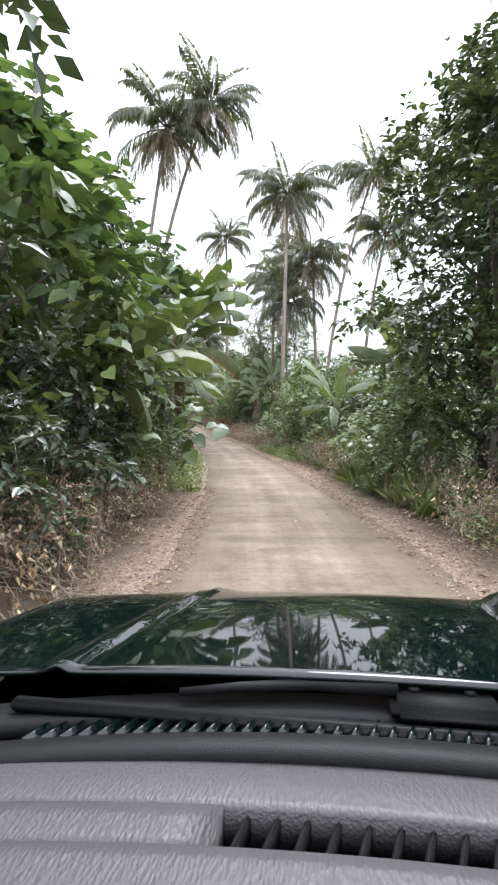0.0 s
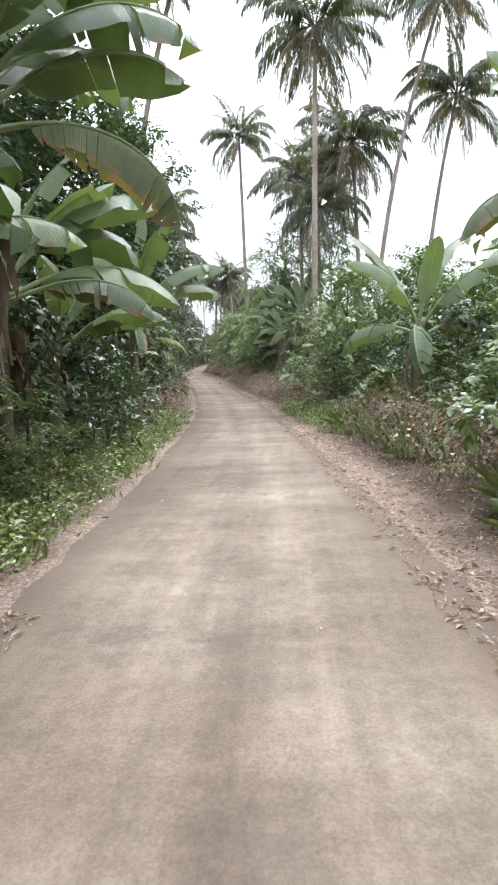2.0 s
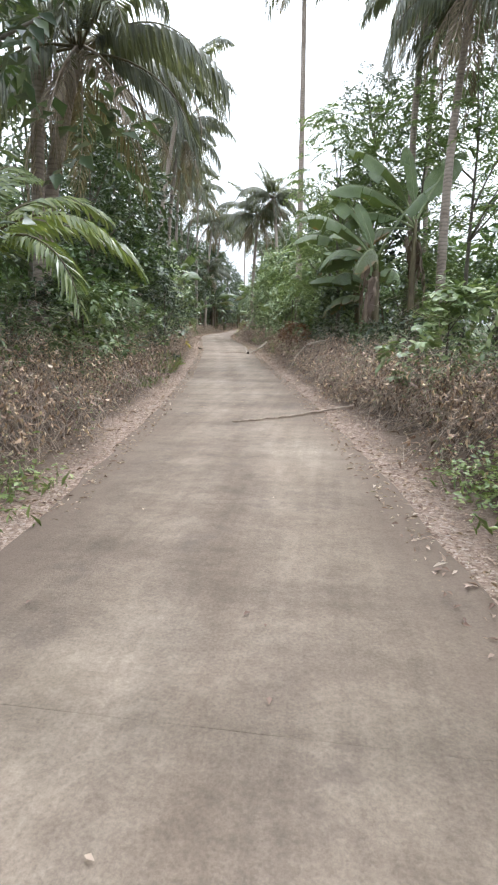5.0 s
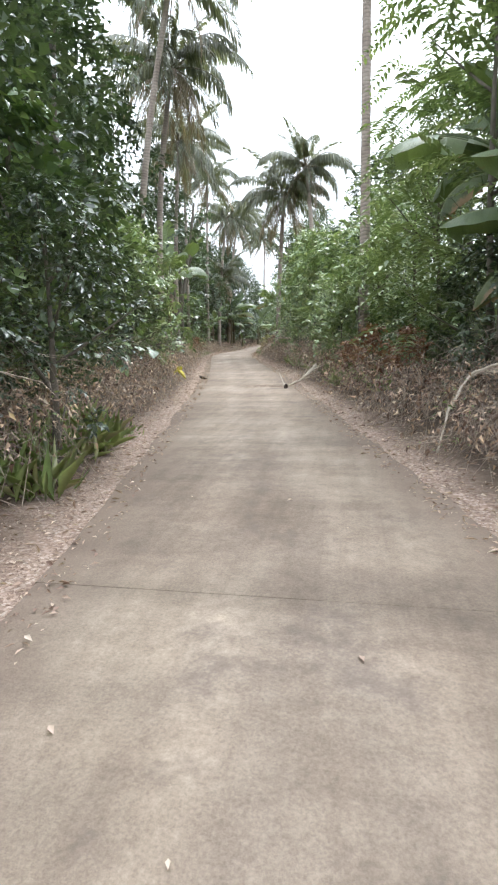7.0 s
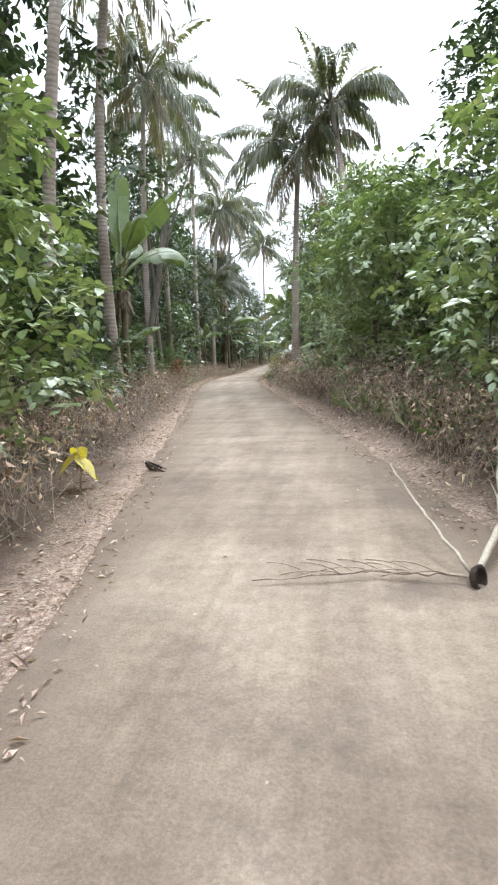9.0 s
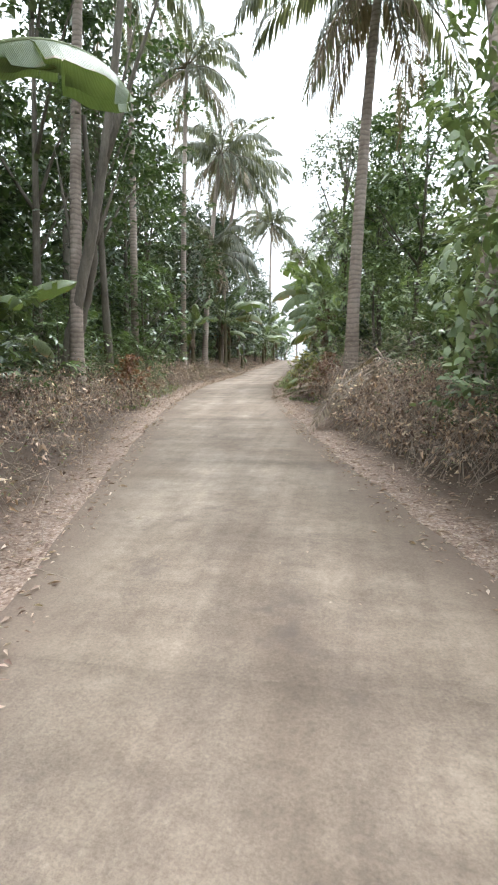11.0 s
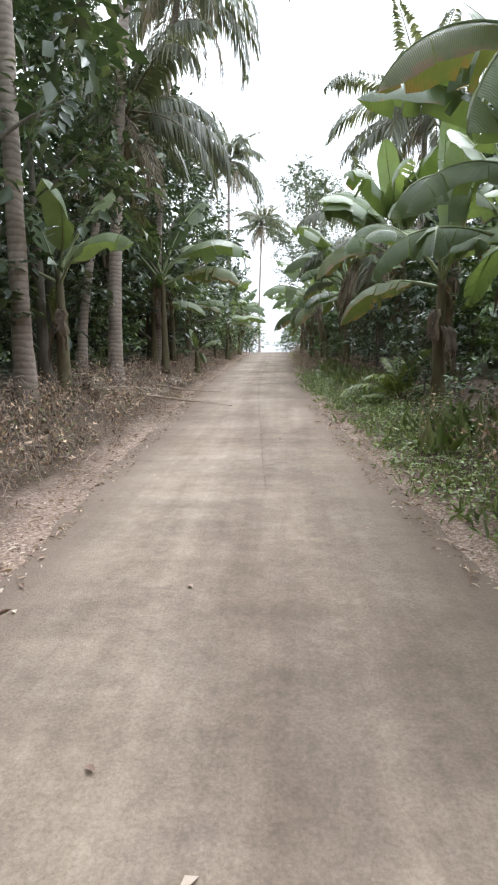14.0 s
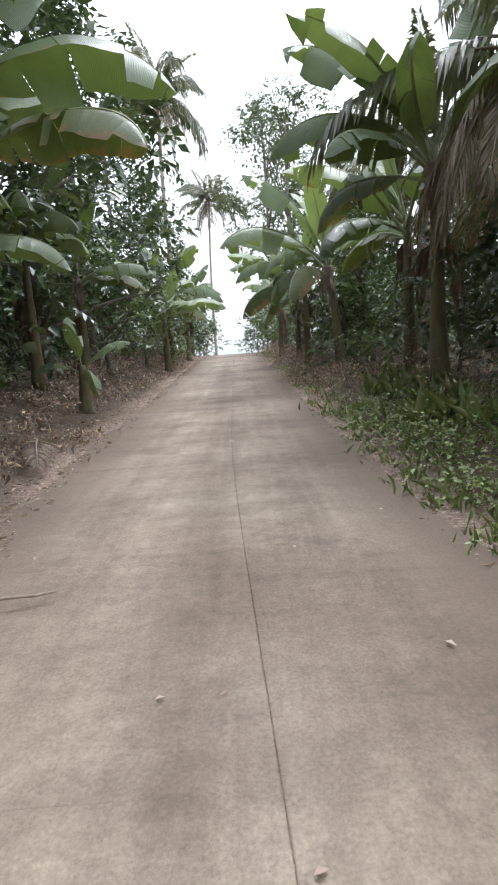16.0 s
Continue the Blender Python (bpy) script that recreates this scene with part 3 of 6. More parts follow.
def banana_leaf(name, seed, length, width, lift, sag, tear, mat, twist=0.0, ridge=0.0):
    """A banana leaf from the stem along +y: stalk, arched blade, sides torn into strips. ridge: how far the sides hang from the midrib."""
    rng = np.random.RandomState(seed)
    n = 23
    pts, p, ang, yaw = [], np.zeros(3), radians(lift), 0.0
    step = length * 1.3 / (n - 1)
    for k in range(n):
        pts.append(p.copy())
        p = p + step * np.array([math.sin(yaw) * math.cos(ang), math.cos(yaw) * math.cos(ang), math.sin(ang)])
        yaw += twist / n
        ang -= radians(sag) / n * (0.15 + 1.7 * k / n)
    pts = np.array(pts)
    tang = unit(np.gradient(pts, axis=0))
    h = Heap()
    h.add(*tube(pts, np.linspace(0.038, 0.005, n), 5), mat=1)
    first = 5
    for s in (-1, 1):
        flop, gap = rng.uniform(0.0, 0.1), 0.0
        for k in range(first, n - 1):
            gap = 0.0
            if rng.rand() < tear:
                flop = rng.uniform(0.1, 0.75) if rng.rand() < 0.5 else rng.uniform(0, 0.15)
                gap = rng.uniform(0.05, 0.3)
            quad, uvs = [], []
            for j, kk in ((0, k), (1, k + 1)):
                v = (kk - first) / (n - 1 - first)
                half = width / 2 * math.sin(min(1.0, v * 3.4 + 0.10) * math.pi / 2) * max(0.0, 1 - max(0.0, (v - 0.55) / 0.45) ** 2.4) ** 0.75
                side = unit(np.cross(tang[kk], np.array([0, 0, 1.0]) + 1e-3 * tang[0])) * s
                up = unit(np.cross(side, tang[kk]) * s)
                wave = 0.05 * math.sin(kk * 1.3 + s * 2 + seed)
                for q in (0.0, 0.45, 1.0):
                    fall = 0.16 * q - (0.16 + ridge + flop) * q ** 1.6
                    pos = pts[kk] + side * half * q * (1 - 0.25 * (flop + ridge) * q) + up * half * (fall + wave * q)
                    pos = pos + tang[kk] * (half * 0.22 * q + (gap * step * q if j == 0 else 0)) - np.array([0, 0, 1.0]) * half * (flop + ridge) * 0.35 * q * q
                    quad.append(pos)
                    uvs.append((q * s, v))
            tris = [(0, 1, 4), (0, 4, 3), (1, 2, 5), (1, 5, 4)]
            h.add(quad, tris if s > 0 else [t[::-1] for t in tris], 0, uvs)
    return h.mesh(name, [mat, MIDRIB], True, uv=True)


BLADES = {
    "up": [banana_leaf("leaf_up", 20 + k, 1.95, 0.64, 86 - 7 * k, 18 + 12 * k, 0.08, BANANA, 0.2) for k in range(3)],
    "mid": [banana_leaf("leaf_mid", 30 + k, 2.15, 0.60, 68 - 8 * k, 72 + 16 * k, 0.2, BANANA, 0.5 - 0.35 * k, 0.2 + 0.12 * k) for k in range(4)],
    "low": [banana_leaf("leaf_low", 40 + k, 2.05, 0.56, 42 - 12 * k, 104 + 10 * k, 0.34, BANANA, 0.4 * k - 0.4, 0.5 + 0.15 * k) for k in range(3)],
    "worn": [banana_leaf("leaf_worn", 50 + k, 1.9, 0.48, 28 - 18 * k, 122, 0.5, BANANA_WORN, 0.3, 0.7) for k in range(2)],
}


def rag_mesh(seed):
    """A dead leaf hanging along the stem, crumpled into narrow strips."""
    rng = np.random.RandomState(seed)
    h = Heap()
    for r in range(6):
        n, p = 10, np.array([rng.uniform(-0.12, 0.12), 0.04 + 0.015 * r, 0.0])
        rows = []
        length = rng.uniform(0.09, 0.17)
        for k in range(n):
            w = 0.055 * math.sin((k + 1) / n * 2.9) * rng.uniform(0.6, 1.3) + 0.008
            twist = rng.uniform(-0.9, 0.9)
            rows += [p + [w * math.cos(twist), w * math.sin(twist) * 0.6, 0], p - [w * math.cos(twist), w * math.sin(twist) * 0.6, 0]]
            p = p + [rng.uniform(-0.05, 0.05), 0.10 * math.exp(-k * 0.7) + 0.01, -length + 0.10 * math.exp(-k * 1.2)]
        t = []
        for k in range(n - 1):
            t += [(2 * k, 2 * k + 1, 2 * k + 3), (2 * k, 2 * k + 3, 2 * k + 2)]
        h.add(rows, t)
    return h.mesh("dead_leaf", [DEAD_BANANA], True)


RAGS = [rag_mesh(60 + k) for k in range(3)]


def banana(base, tall, seed=0, leaves=9, spread=1.0, rags=5, label="banana plant with broad torn green leaves, dead leaves below", lean=(0, 0), face=None, low=True, up=2):
    """face: a turn in degrees towards which more leaves point."""
    rng = np.random.RandomState(seed)
    ob = thing("banana_plant", pose(*base), label, "banana plant", "banana plants")
    n = 12
    u = np.linspace(0, 1, n)
    pts = np.stack([lean[0] * u ** 1.5, lean[1] * u ** 1.5, tall * u], 1)
    rad = (0.15 - 0.085 * u) * (1 + 0.25 * np.exp(-u * 9))
    part("stem", tri_mesh("stem", *tube(pts, rad, 10, 0.07, rng), STEM, True), ob, "sheathed green-brown stem")
    tip = Matrix.Translation(pts[-1])
    kinds = ["up"] * up + ["mid"] * (leaves - 3 - up) + (["low"] * 2 + ["worn"] if low else ["mid"] * 3)
    for k, kind in enumerate(kinds):
        me = BLADES[kind][rng.randint(len(BLADES[kind]))]
        turn = k * 137.5 + rng.uniform(-25, 25) + (seed * 53) % 360
        if face is not None and rng.rand() < 0.6:
            turn = face + rng.uniform(-75, 75)
        s = spread * rng.uniform(0.82, 1.12) * (0.75 if kind == "up" and k == 1 else 1)
        m = tip @ pose(0, 0, -0.05 - 0.05 * k, 0, 0, turn) @ pose(0, 0.02, 0, rng.uniform(-8, 8), rng.uniform(-22, 22), 0) @ Matrix.Scale(s, 4)
        part("leaf", me, ob, "", m)
    for k in range(rags):
        a = rng.uniform(0, 360)
        at = Matrix.Translation(Vector(pts[-1]) * (0.55 + 0.42 * rng.rand()))
        part("dead_leaf", RAGS[k % 3], ob, "dry brown hanging leaf", at @ pose(0, 0, 0, 0, 0, a) @ Matrix.Scale(rng.uniform(0.7, 1.1) * min(1.1, tall / 3.2), 4))
    return ob


# ---------------------------------------------------------------- broadleaf trees and shrubs
def crown_leaves(seed, clumps, per, leaf, width, shape, style="kite"):
    """clumps: rows of centre and radius. Twigs spread from each centre, with leaves set along both sides of them."""
    rng = np.random.RandomState(seed)
    P, A, U = [], [], []
    each = 4 if style == "heart" else 8
    for (cx, cy, cz, r) in clumps:
        n = max(3, int(per / each * rng.uniform(0.7, 1.3)))
        q = unit(rng.randn(n, 3) + [0, 0, 0.55])
        root = np.array([cx, cy, cz]) + q * r * rng.uniform(0.05, 0.45, (n, 1)) * np.array([1, 1, shape])
        reach = r * rng.uniform(0.5, 0.95, n)
        u = (np.arange(each) + 0.6) / each
        at = root[:, None] + q[:, None] * (reach[:, None] * u)[..., None] - np.array([0, 0, 1.0]) * (reach[:, None] * 0.35 * u ** 2)[..., None]
        side = unit(np.cross(q, [0.1, 0.05, 1.0]))[:, None] * np.where(np.arange(each) % 2, 1, -1)[None, :, None]
        way = unit(q[:, None] * 0.6 + side * 0.75 + rng.randn(n, each, 3) * 0.25 + [0, 0, -0.35])
        up = unit(np.array([0, 0, 1.0]) + q[:, None] * 0.6 + rng.randn(n, each, 3) * 0.2)
        P.append(at.reshape(-1, 3))
        A.append(way.reshape(-1, 3))
        U.append(up.reshape(-1, 3))
    P, A, U = np.concatenate(P), np.concatenate(A), np.concatenate(U)
    L = leaf * rng.uniform(0.6, 1.2, len(P))
    return {"heart": leaf_hearts, "oval": leaf_ovals, "kite": leaf_kites}[style](P, A, U, L, L * width)


def sprays(seed, clumps, per, spray, leaflet):
    """Feathered leaves: rows of paired leaflets along drooping stalks."""
    rng = np.random.RandomState(seed)
    h = Heap()
    for (cx, cy, cz, r) in clumps:
        for _ in range(per):
            q = unit(rng.randn(3)) * rng.rand() ** 0.5
            start = np.array([cx, cy, cz]) + q * r
            way = unit(np.array([q[0] + 0.5 * rng.randn(), q[1] + 0.5 * rng.randn(), rng.uniform(-0.45, 0.25)]))
            n = 9
            u = np.linspace(0.1, 1, n)
            L = spray * rng.uniform(0.7, 1.2)
            base = start + np.outer(u * L, way) - np.outer(u ** 2 * L * 0.35, [0, 0, 1.0])
            side = unit(np.cross(way, [0, 0, 1.0]))
            for s in (-1, 1):
                out = unit(side * s + way * 0.35 + np.array([0, 0, -0.15]) + 0.1 * rng.randn(n, 3))
                ll = leaflet * np.sin(np.linspace(0.5, 2.6, n)) * rng.uniform(0.9, 1.1, n)
                h.add(*leaf_kites(base, out, np.tile([0, 0, 1.0], (n, 1)), ll, ll * 0.36))
    return np.concatenate(h.v), np.concatenate(h.t)


def tree_parts(seed, height, radius, bole, trunk_r, clump_n, per, leaf, width, mat, style="kite", low=0.3, flat=0.7, open_air=0.0):
    """Meshes of a tree: trunk, limbs, crown. bole: where the crown begins, as a share of the height."""
    rng = np.random.RandomState(seed)
    n = 10
    u = np.linspace(0, 1, n)
    sway = rng.uniform(-0.06, 0.06, 2) * height
    spine = np.stack([sway[0] * np.sin(u * 2.2), sway[1] * np.sin(u * 1.7), u * height * 0.86], 1)
    trunk = tri_mesh("trunk", *tube(spine, trunk_r * (1 - 0.8 * u + 0.35 * np.exp(-u * 14)), 8, 0.1, rng), BARK, True)
    clumps, limbs = [], []
    for k in range(clump_n):
        a = k * 2.399 + rng.uniform(-0.5, 0.5)
        v = rng.rand() ** 0.85
        z = height * (bole + (1 - bole) * v)
        prof = math.sin(math.pi * min(1.0, (0.18 + 0.82 * v))) ** 0.6 if low < 0.5 else math.sin(math.pi * (0.08 + 0.86 * v)) ** 0.5
        rr = radius * prof * (0.35 + 0.65 * rng.rand() ** 0.5) * (1 + 0.25 * math.sin(3 * a + seed))
        size = radius * rng.uniform(0.20, 0.36)
        clumps.append((rr * math.cos(a) + spine[-1][0] * v, rr * math.sin(a) + spine[-1][1] * v, z, size))
    for k in range(min(7, clump_n // 3)):
        cx, cy, cz, _ = clumps[k * 3]
        root = spine[int(max(1, min(n - 2, (cz / height - 0.18) * n)))]
        bend = (root + [cx, cy, cz]) / 2 + [0, 0, 0.12 * height * rng.uniform(-0.3, 0.6)]
        w = np.linspace(0, 1, 7)[:, None]
        line = root * (1 - w) ** 2 + bend * 2 * w * (1 - w) + np.array([cx, cy, cz]) * w ** 2
        limbs.append(tri_mesh("limb", *tube(line, np.linspace(trunk_r * 0.42, trunk_r * 0.07, 7), 5, 0.1, rng), BARK, True))
    if style == "spray":
        v, t = sprays(seed, clumps, per, leaf, width)
    else:
        v, t = crown_leaves(seed, clumps, per, leaf, width, flat, style)
    if style in ("kite", "oval"):
        # large leaves deep inside the crown, which close it
        n = clump_n * 8
        k = rng.randint(len(clumps), size=n)
        c = np.array(clumps)
        at = c[k, :3] * np.array([0.55, 0.55, 0.95]) + rng.randn(n, 3) * c[k, 3:] * 0.5
        w = unit(np.stack([rng.randn(n), rng.randn(n), rng.uniform(-0.9, 0.1, n)], 1))
        L = np.maximum(radius * 0.10, leaf * 1.15) * rng.uniform(0.7, 1.2, n)
        v2, t2 = leaf_kites(at, w, unit(np.stack([rng.randn(n) * 0.6, rng.randn(n) * 0.6, np.ones(n)], 1)), L, L * 0.62)
        v, t = np.concatenate([v, v2]), np.concatenate([t, t2 + len(v)])
    return trunk, limbs, tri_mesh("crown", v, t, mat, style == "heart")


TREE_KINDS = {
    # name: (thing name, label, category, meshes)
    "dense": ("tree", "dense dark green broadleaf tree", "tree", tree_parts(101, 9.0, 2.7, 0.16, 0.16, 68, 60, 0.245, 0.52, LEAF_DARK)),
    "dense_b": ("tree", "tall dark leafy tree hung with creepers", "tree", tree_parts(102, 10.0, 2.9, 0.1, 0.18, 74, 58, 0.245, 0.54, LEAF_DARK)),
    "tall": ("tree", "tall thin forest tree with a high leafy crown", "tree", tree_parts(103, 12.0, 2.6, 0.42, 0.15, 54, 90, 0.22, 0.5, LEAF_MID)),
    "tall_b": ("tree", "slender grey-green tree with an open crown", "tree", tree_parts(104, 13.0, 3.0, 0.38, 0.16, 46, 90, 0.21, 0.45, LEAF_OLIVE)),
    "green": ("tree", "rounded green tree with glossy leaves", "tree", tree_parts(105, 5.2, 2.1, 0.1, 0.09, 60, 52, 0.185, 0.5, LEAF_FRESH, "oval")),
    "heart": ("vine_covered_tree", "tree smothered in large heart-shaped vine leaves", "tree", tree_parts(106, 5.4, 2.0, 0.06, 0.10, 60, 30, 0.22, 0.92, LEAF_VINE, "heart")),
    "light": ("tree", "light green leafy tree beside the road", "tree", tree_parts(107, 5.0, 2.2, 0.08, 0.09, 60, 66, 0.18, 0.55, LEAF_LIGHT, "oval")),
    "feather": ("feather_leaved_tree", "open tree with feathered drooping leaves", "tree", tree_parts(108, 9.5, 2.7, 0.14, 0.09, 44, 8, 0.95, 0.27, LEAF_LIGHT, "spray")),
    "far": ("tree", "leafy dark green tree in the forest", "tree", tree_parts(113, 9.0, 2.9, 0.14, 0.16, 50, 32, 0.4, 0.55, LEAF_DARK)),
    "far_b": ("tree", "mid-green leafy tree in the forest", "tree", tree_parts(114, 10.0, 2.9, 0.22, 0.16, 48, 32, 0.39, 0.5, LEAF_MID)),
    "far_c": ("tree", "thin grey-green tree in the forest", "tree", tree_parts(115, 12.5, 2.7, 0.36, 0.15, 42, 32, 0.37, 0.45, LEAF_OLIVE)),
    "far_low": ("tree", "low rounded green tree in the forest", "tree", tree_parts(116, 5.2, 2.3, 0.06, 0.10, 46, 32, 0.35, 0.5, LEAF_FRESH)),
    "thicket": ("shrub", "dense green roadside shrub", "shrub", tree_parts(109, 2.6, 1.25, 0.06, 0.04, 36, 30, 0.18, 0.5, LEAF_FRESH)),
    "thicket_b": ("shrub", "dark green shrub with small leaves", "shrub", tree_parts(110, 3.0, 1.3, 0.05, 0.04, 40, 30, 0.17, 0.45, LEAF_DARK)),
    "thicket_c": ("shrub", "pale green shrub with broad leaves", "shrub", tree_parts(111, 2.4, 1.2, 0.06, 0.04, 34, 44, 0.17, 0.58, LEAF_LIGHT, "oval")),
    "rust": ("shrub", "withered shrub with rust-red leaves on the brush", "shrub", tree_parts(117, 2.4, 1.1, 0.2, 0.03, 22, 34, 0.17, 0.5, RED_LEAF)),
    "croton": ("shrub", "garden bush with yellow and orange leaves on the verge", "shrub", tree_parts(118, 1.3, 0.7, 0.08, 0.02, 26, 44, 0.14, 0.42, LEAF_CROTON)),
    "thicket_d": ("shrub", "low green shrub with feathered leaves", "shrub", tree_parts(112, 2.5, 1.2, 0.08, 0.04, 22, 6, 0.6, 0.16, LEAF_FRESH, "spray")),
}
GROUPS = {"tree": "forest trees", "shrub": "roadside shrubs"}
BUILT = {}


def grow(kind, x, y, turn=0.0, size=1.0, sink=0.08, wide=1.0, label=""):
    m = pose(x, y, land(x, y) - sink * size, 0, 0, turn) @ Matrix.Diagonal((size * wide, size * wide, size, 1))
    if kind in BUILT:
        first = BUILT[kind]
        ob = copy_thing(first, m @ Matrix.Diagonal((*[1 / k for k in first.scale], 1)))
    else:
        name, text, cat, (trunk, limbs, crown) = TREE_KINDS[kind]
        ob = thing(name, Matrix(), text, cat, GROUPS[cat])
        part("trunk", trunk, ob)
        for me in limbs:
            part("limb", me, ob)
        part("crown", crown, ob)
        BUILT[kind] = ob
        ob.matrix_basis = m
    if label:
        ob["label"] = label
    return ob


# ---------------------------------------------------------------- planting: the plants that stand out
# palms beyond the first bend
palm((2.25, 37.0, land(2.25, 37.0)), (2.9, 39.6, 19.4), 0.17, 1.08, 22, 11, 6, 1)
palm((6.0, 46.5, land(6.0, 46.5)), (5.6, 46.8, 16.9), 0.17, 1.08, 22, 12, 7, 2)
palm((5.9, 42.0, land(5.9, 42.0)), (10.0, 42.0, 22.3), 0.15, 1.05, 18, 6, 4, 4, bow=0.2)
palm((9.7, 46, land(9.7, 46)), (12.0, 46.0, 18.9), 0.15, 1.0, 20, 8, 3, 5, bow=0.2)
palm((-8.8, 39.6, land(-8.8, 39.6)), (-6.1, 39.8, 24.4), 0.19, 1.22, 22, 12, 3, 6)
palm((-8.4, 42, land(-8.4, 42)), (-3.0, 40.5, 26.6), 0.18, 1.2, 21, 9, 3, 7)
palm((4.6, 58, land(4.6, 58)), (4.4, 58.5, 20.5), 0.16, 1.0, 18, 4, 2, 8)
palm((3.0, 50.5, land(3, 50.5)), (2.6, 50.3, 16.0), 0.16, 1.0, 20, 9, 2, 9)
# palms along the straight
palm((-12.7, 64.2, land(-12.7, 64.2)), (-10.4, 64.3, 19.0), 0.18, 1.0, 18, 2, 3, 10, bow=0.05)
palm((-12.7, 68.2, land(-12.7, 68.2)), (-11.7, 67.8, 17.2), 0.18, 1.05, 22, 9, 2, 11)
palm((-5.6, 74.4, land(-5.6, 74.4)), (-5.75, 76.3, 15.1), 0.18, 0.82, 20, 5, 3, 12)
palm((-2.45, 60, land(-2.45, 60)), (-2.6, 60.3, 23.8), 0.19, 1.0, 18, 3, 3, 13, "coconut palm with a thick pale ringed trunk", 0.1)
palm((-8.7, 42.2, land(-8.7, 42.2)), (-7.05, 42.0, 9.2), 0.26, 1.0, 20, 9, 2, 14, "coconut palm with a skirt of dead fronds")
palm((-14.5, 76, land(-14.5, 76)), (-14.2, 76.6, 17.5), 0.16, 1.0, 19, 5, 2, 15)
palm((3.2, 47.5, land(3.2, 47.5)), (3.4, 47, 13.0), 0.17, 1.0, 18, 7, 2, 17)
# palms of the last stretch
palm((-16.0, 83.5, land(-16, 83.5)), (-16.1, 83.8, 19.5), 0.15, 1.0, 18, 3, 2, 18, "coconut palm with a straight slender pale trunk", 0.15)
palm((-16.6, 92.0, land(-16.6, 92)), (-16.4, 92.4, 20.5), 0.16, 1.0, 18, 3, 2, 19, "coconut palm with a straight slender pale trunk", 0.15)
palm((-16.95, 98.0, land(-16.95, 98)), (-15.9, 98.3, 18.6), 0.19, 1.0, 20, 6, 2, 20)
palm((-17.1, 103.9, land(-17.1, 103.9)), (-15.8, 103.9, 19.5), 0.17, 1.0, 20, 5, 3, 21, bow=0.25)
palm((-17.8, 97.6, land(-17.8, 97.6)), (-16.6, 98.8, 12.5), 0.13, 0.9, 16, 6, 0, 22, bow=0.2)
palm((-7.8, 77.8, land(-7.8, 77.8)), (-7.3, 78.0, 14.0), 0.18, 1.0, 19, 7, 3, 23, "leaning coconut palm with a pinkish ringed trunk", 0.1)
palm((-16.9, 133, land(-16.9, 133)), (-17.2, 134, 24.6), 0.17, 1.15, 21, 4, 3, 24, bow=0.3)
palm((-15.8, 160, land(-15.8, 160)), (-15.3, 161, 26.2), 0.17, 1.1, 20, 4, 3, 25, bow=0.3)
palm((-5.6, 108.5, land(-5.6, 108.5)), (-5.9, 108, 16.3), 0.18, 1.15, 22, 3, 3, 26)
palm((-7.5, 111.0, land(-7.5, 111)), (-7.6, 110.6, 11.2), 0.2, 0.8, 20, 3, 0, 27, "young coconut palm with arching fronds")
palm((-8.4, 103.6, land(-8.4, 103.6)), (-8.7, 103.4, 9.9), 0.2, 0.8, 9, 14, 0, 28, "low coconut palm hung with dry grey dead fronds", 0.1)

# young palm that leans over the bank
YOUNG = [frond_mesh("young_frond", 70 + k, 3.4, 72 - 16 * k, 90 + 12 * k, 60, 0.75, 0.55, [YOUNG_FROND, STEM]) for k in range(4)]


def young_palm(x, y, size, seed, stem=0.9, label="young coconut palm with long fresh green fronds"):
    rng = np.random.RandomState(seed)
    ob = thing("young_palm", pose(x, y, land(x, y) - 0.05), label, "palm", "young palms")
    u = np.linspace(0, 1, 6)
    part("trunk", tri_mesh("trunk", *tube(np.outer(u, [0, 0, stem]), (0.2 - 0.1 * u) * size, 8, 0.1, rng), PALM_BARK, True), ob)
    for k in range(11):
        m = pose(0, 0, stem, 0, 0, k * 137.5 + rng.uniform(-15, 15)) @ Matrix.Scale(size * rng.uniform(0.8, 1.1), 4)
        part("frond", YOUNG[k % 4], ob, "", m)


young_palm(-7.1, 37.2, 1.1, 1, 2.2)
young_palm(-8.6, 81.5, 0.45, 2, 0.15, "small palm seedling in the dry verge")
young_palm(-9.4, 95.4, 0.5, 3, 0.15, "small palm seedling in the weeds")
young_palm(-8.9, 86.2, 0.5, 4, 0.15, "small palm seedling in the dry verge")

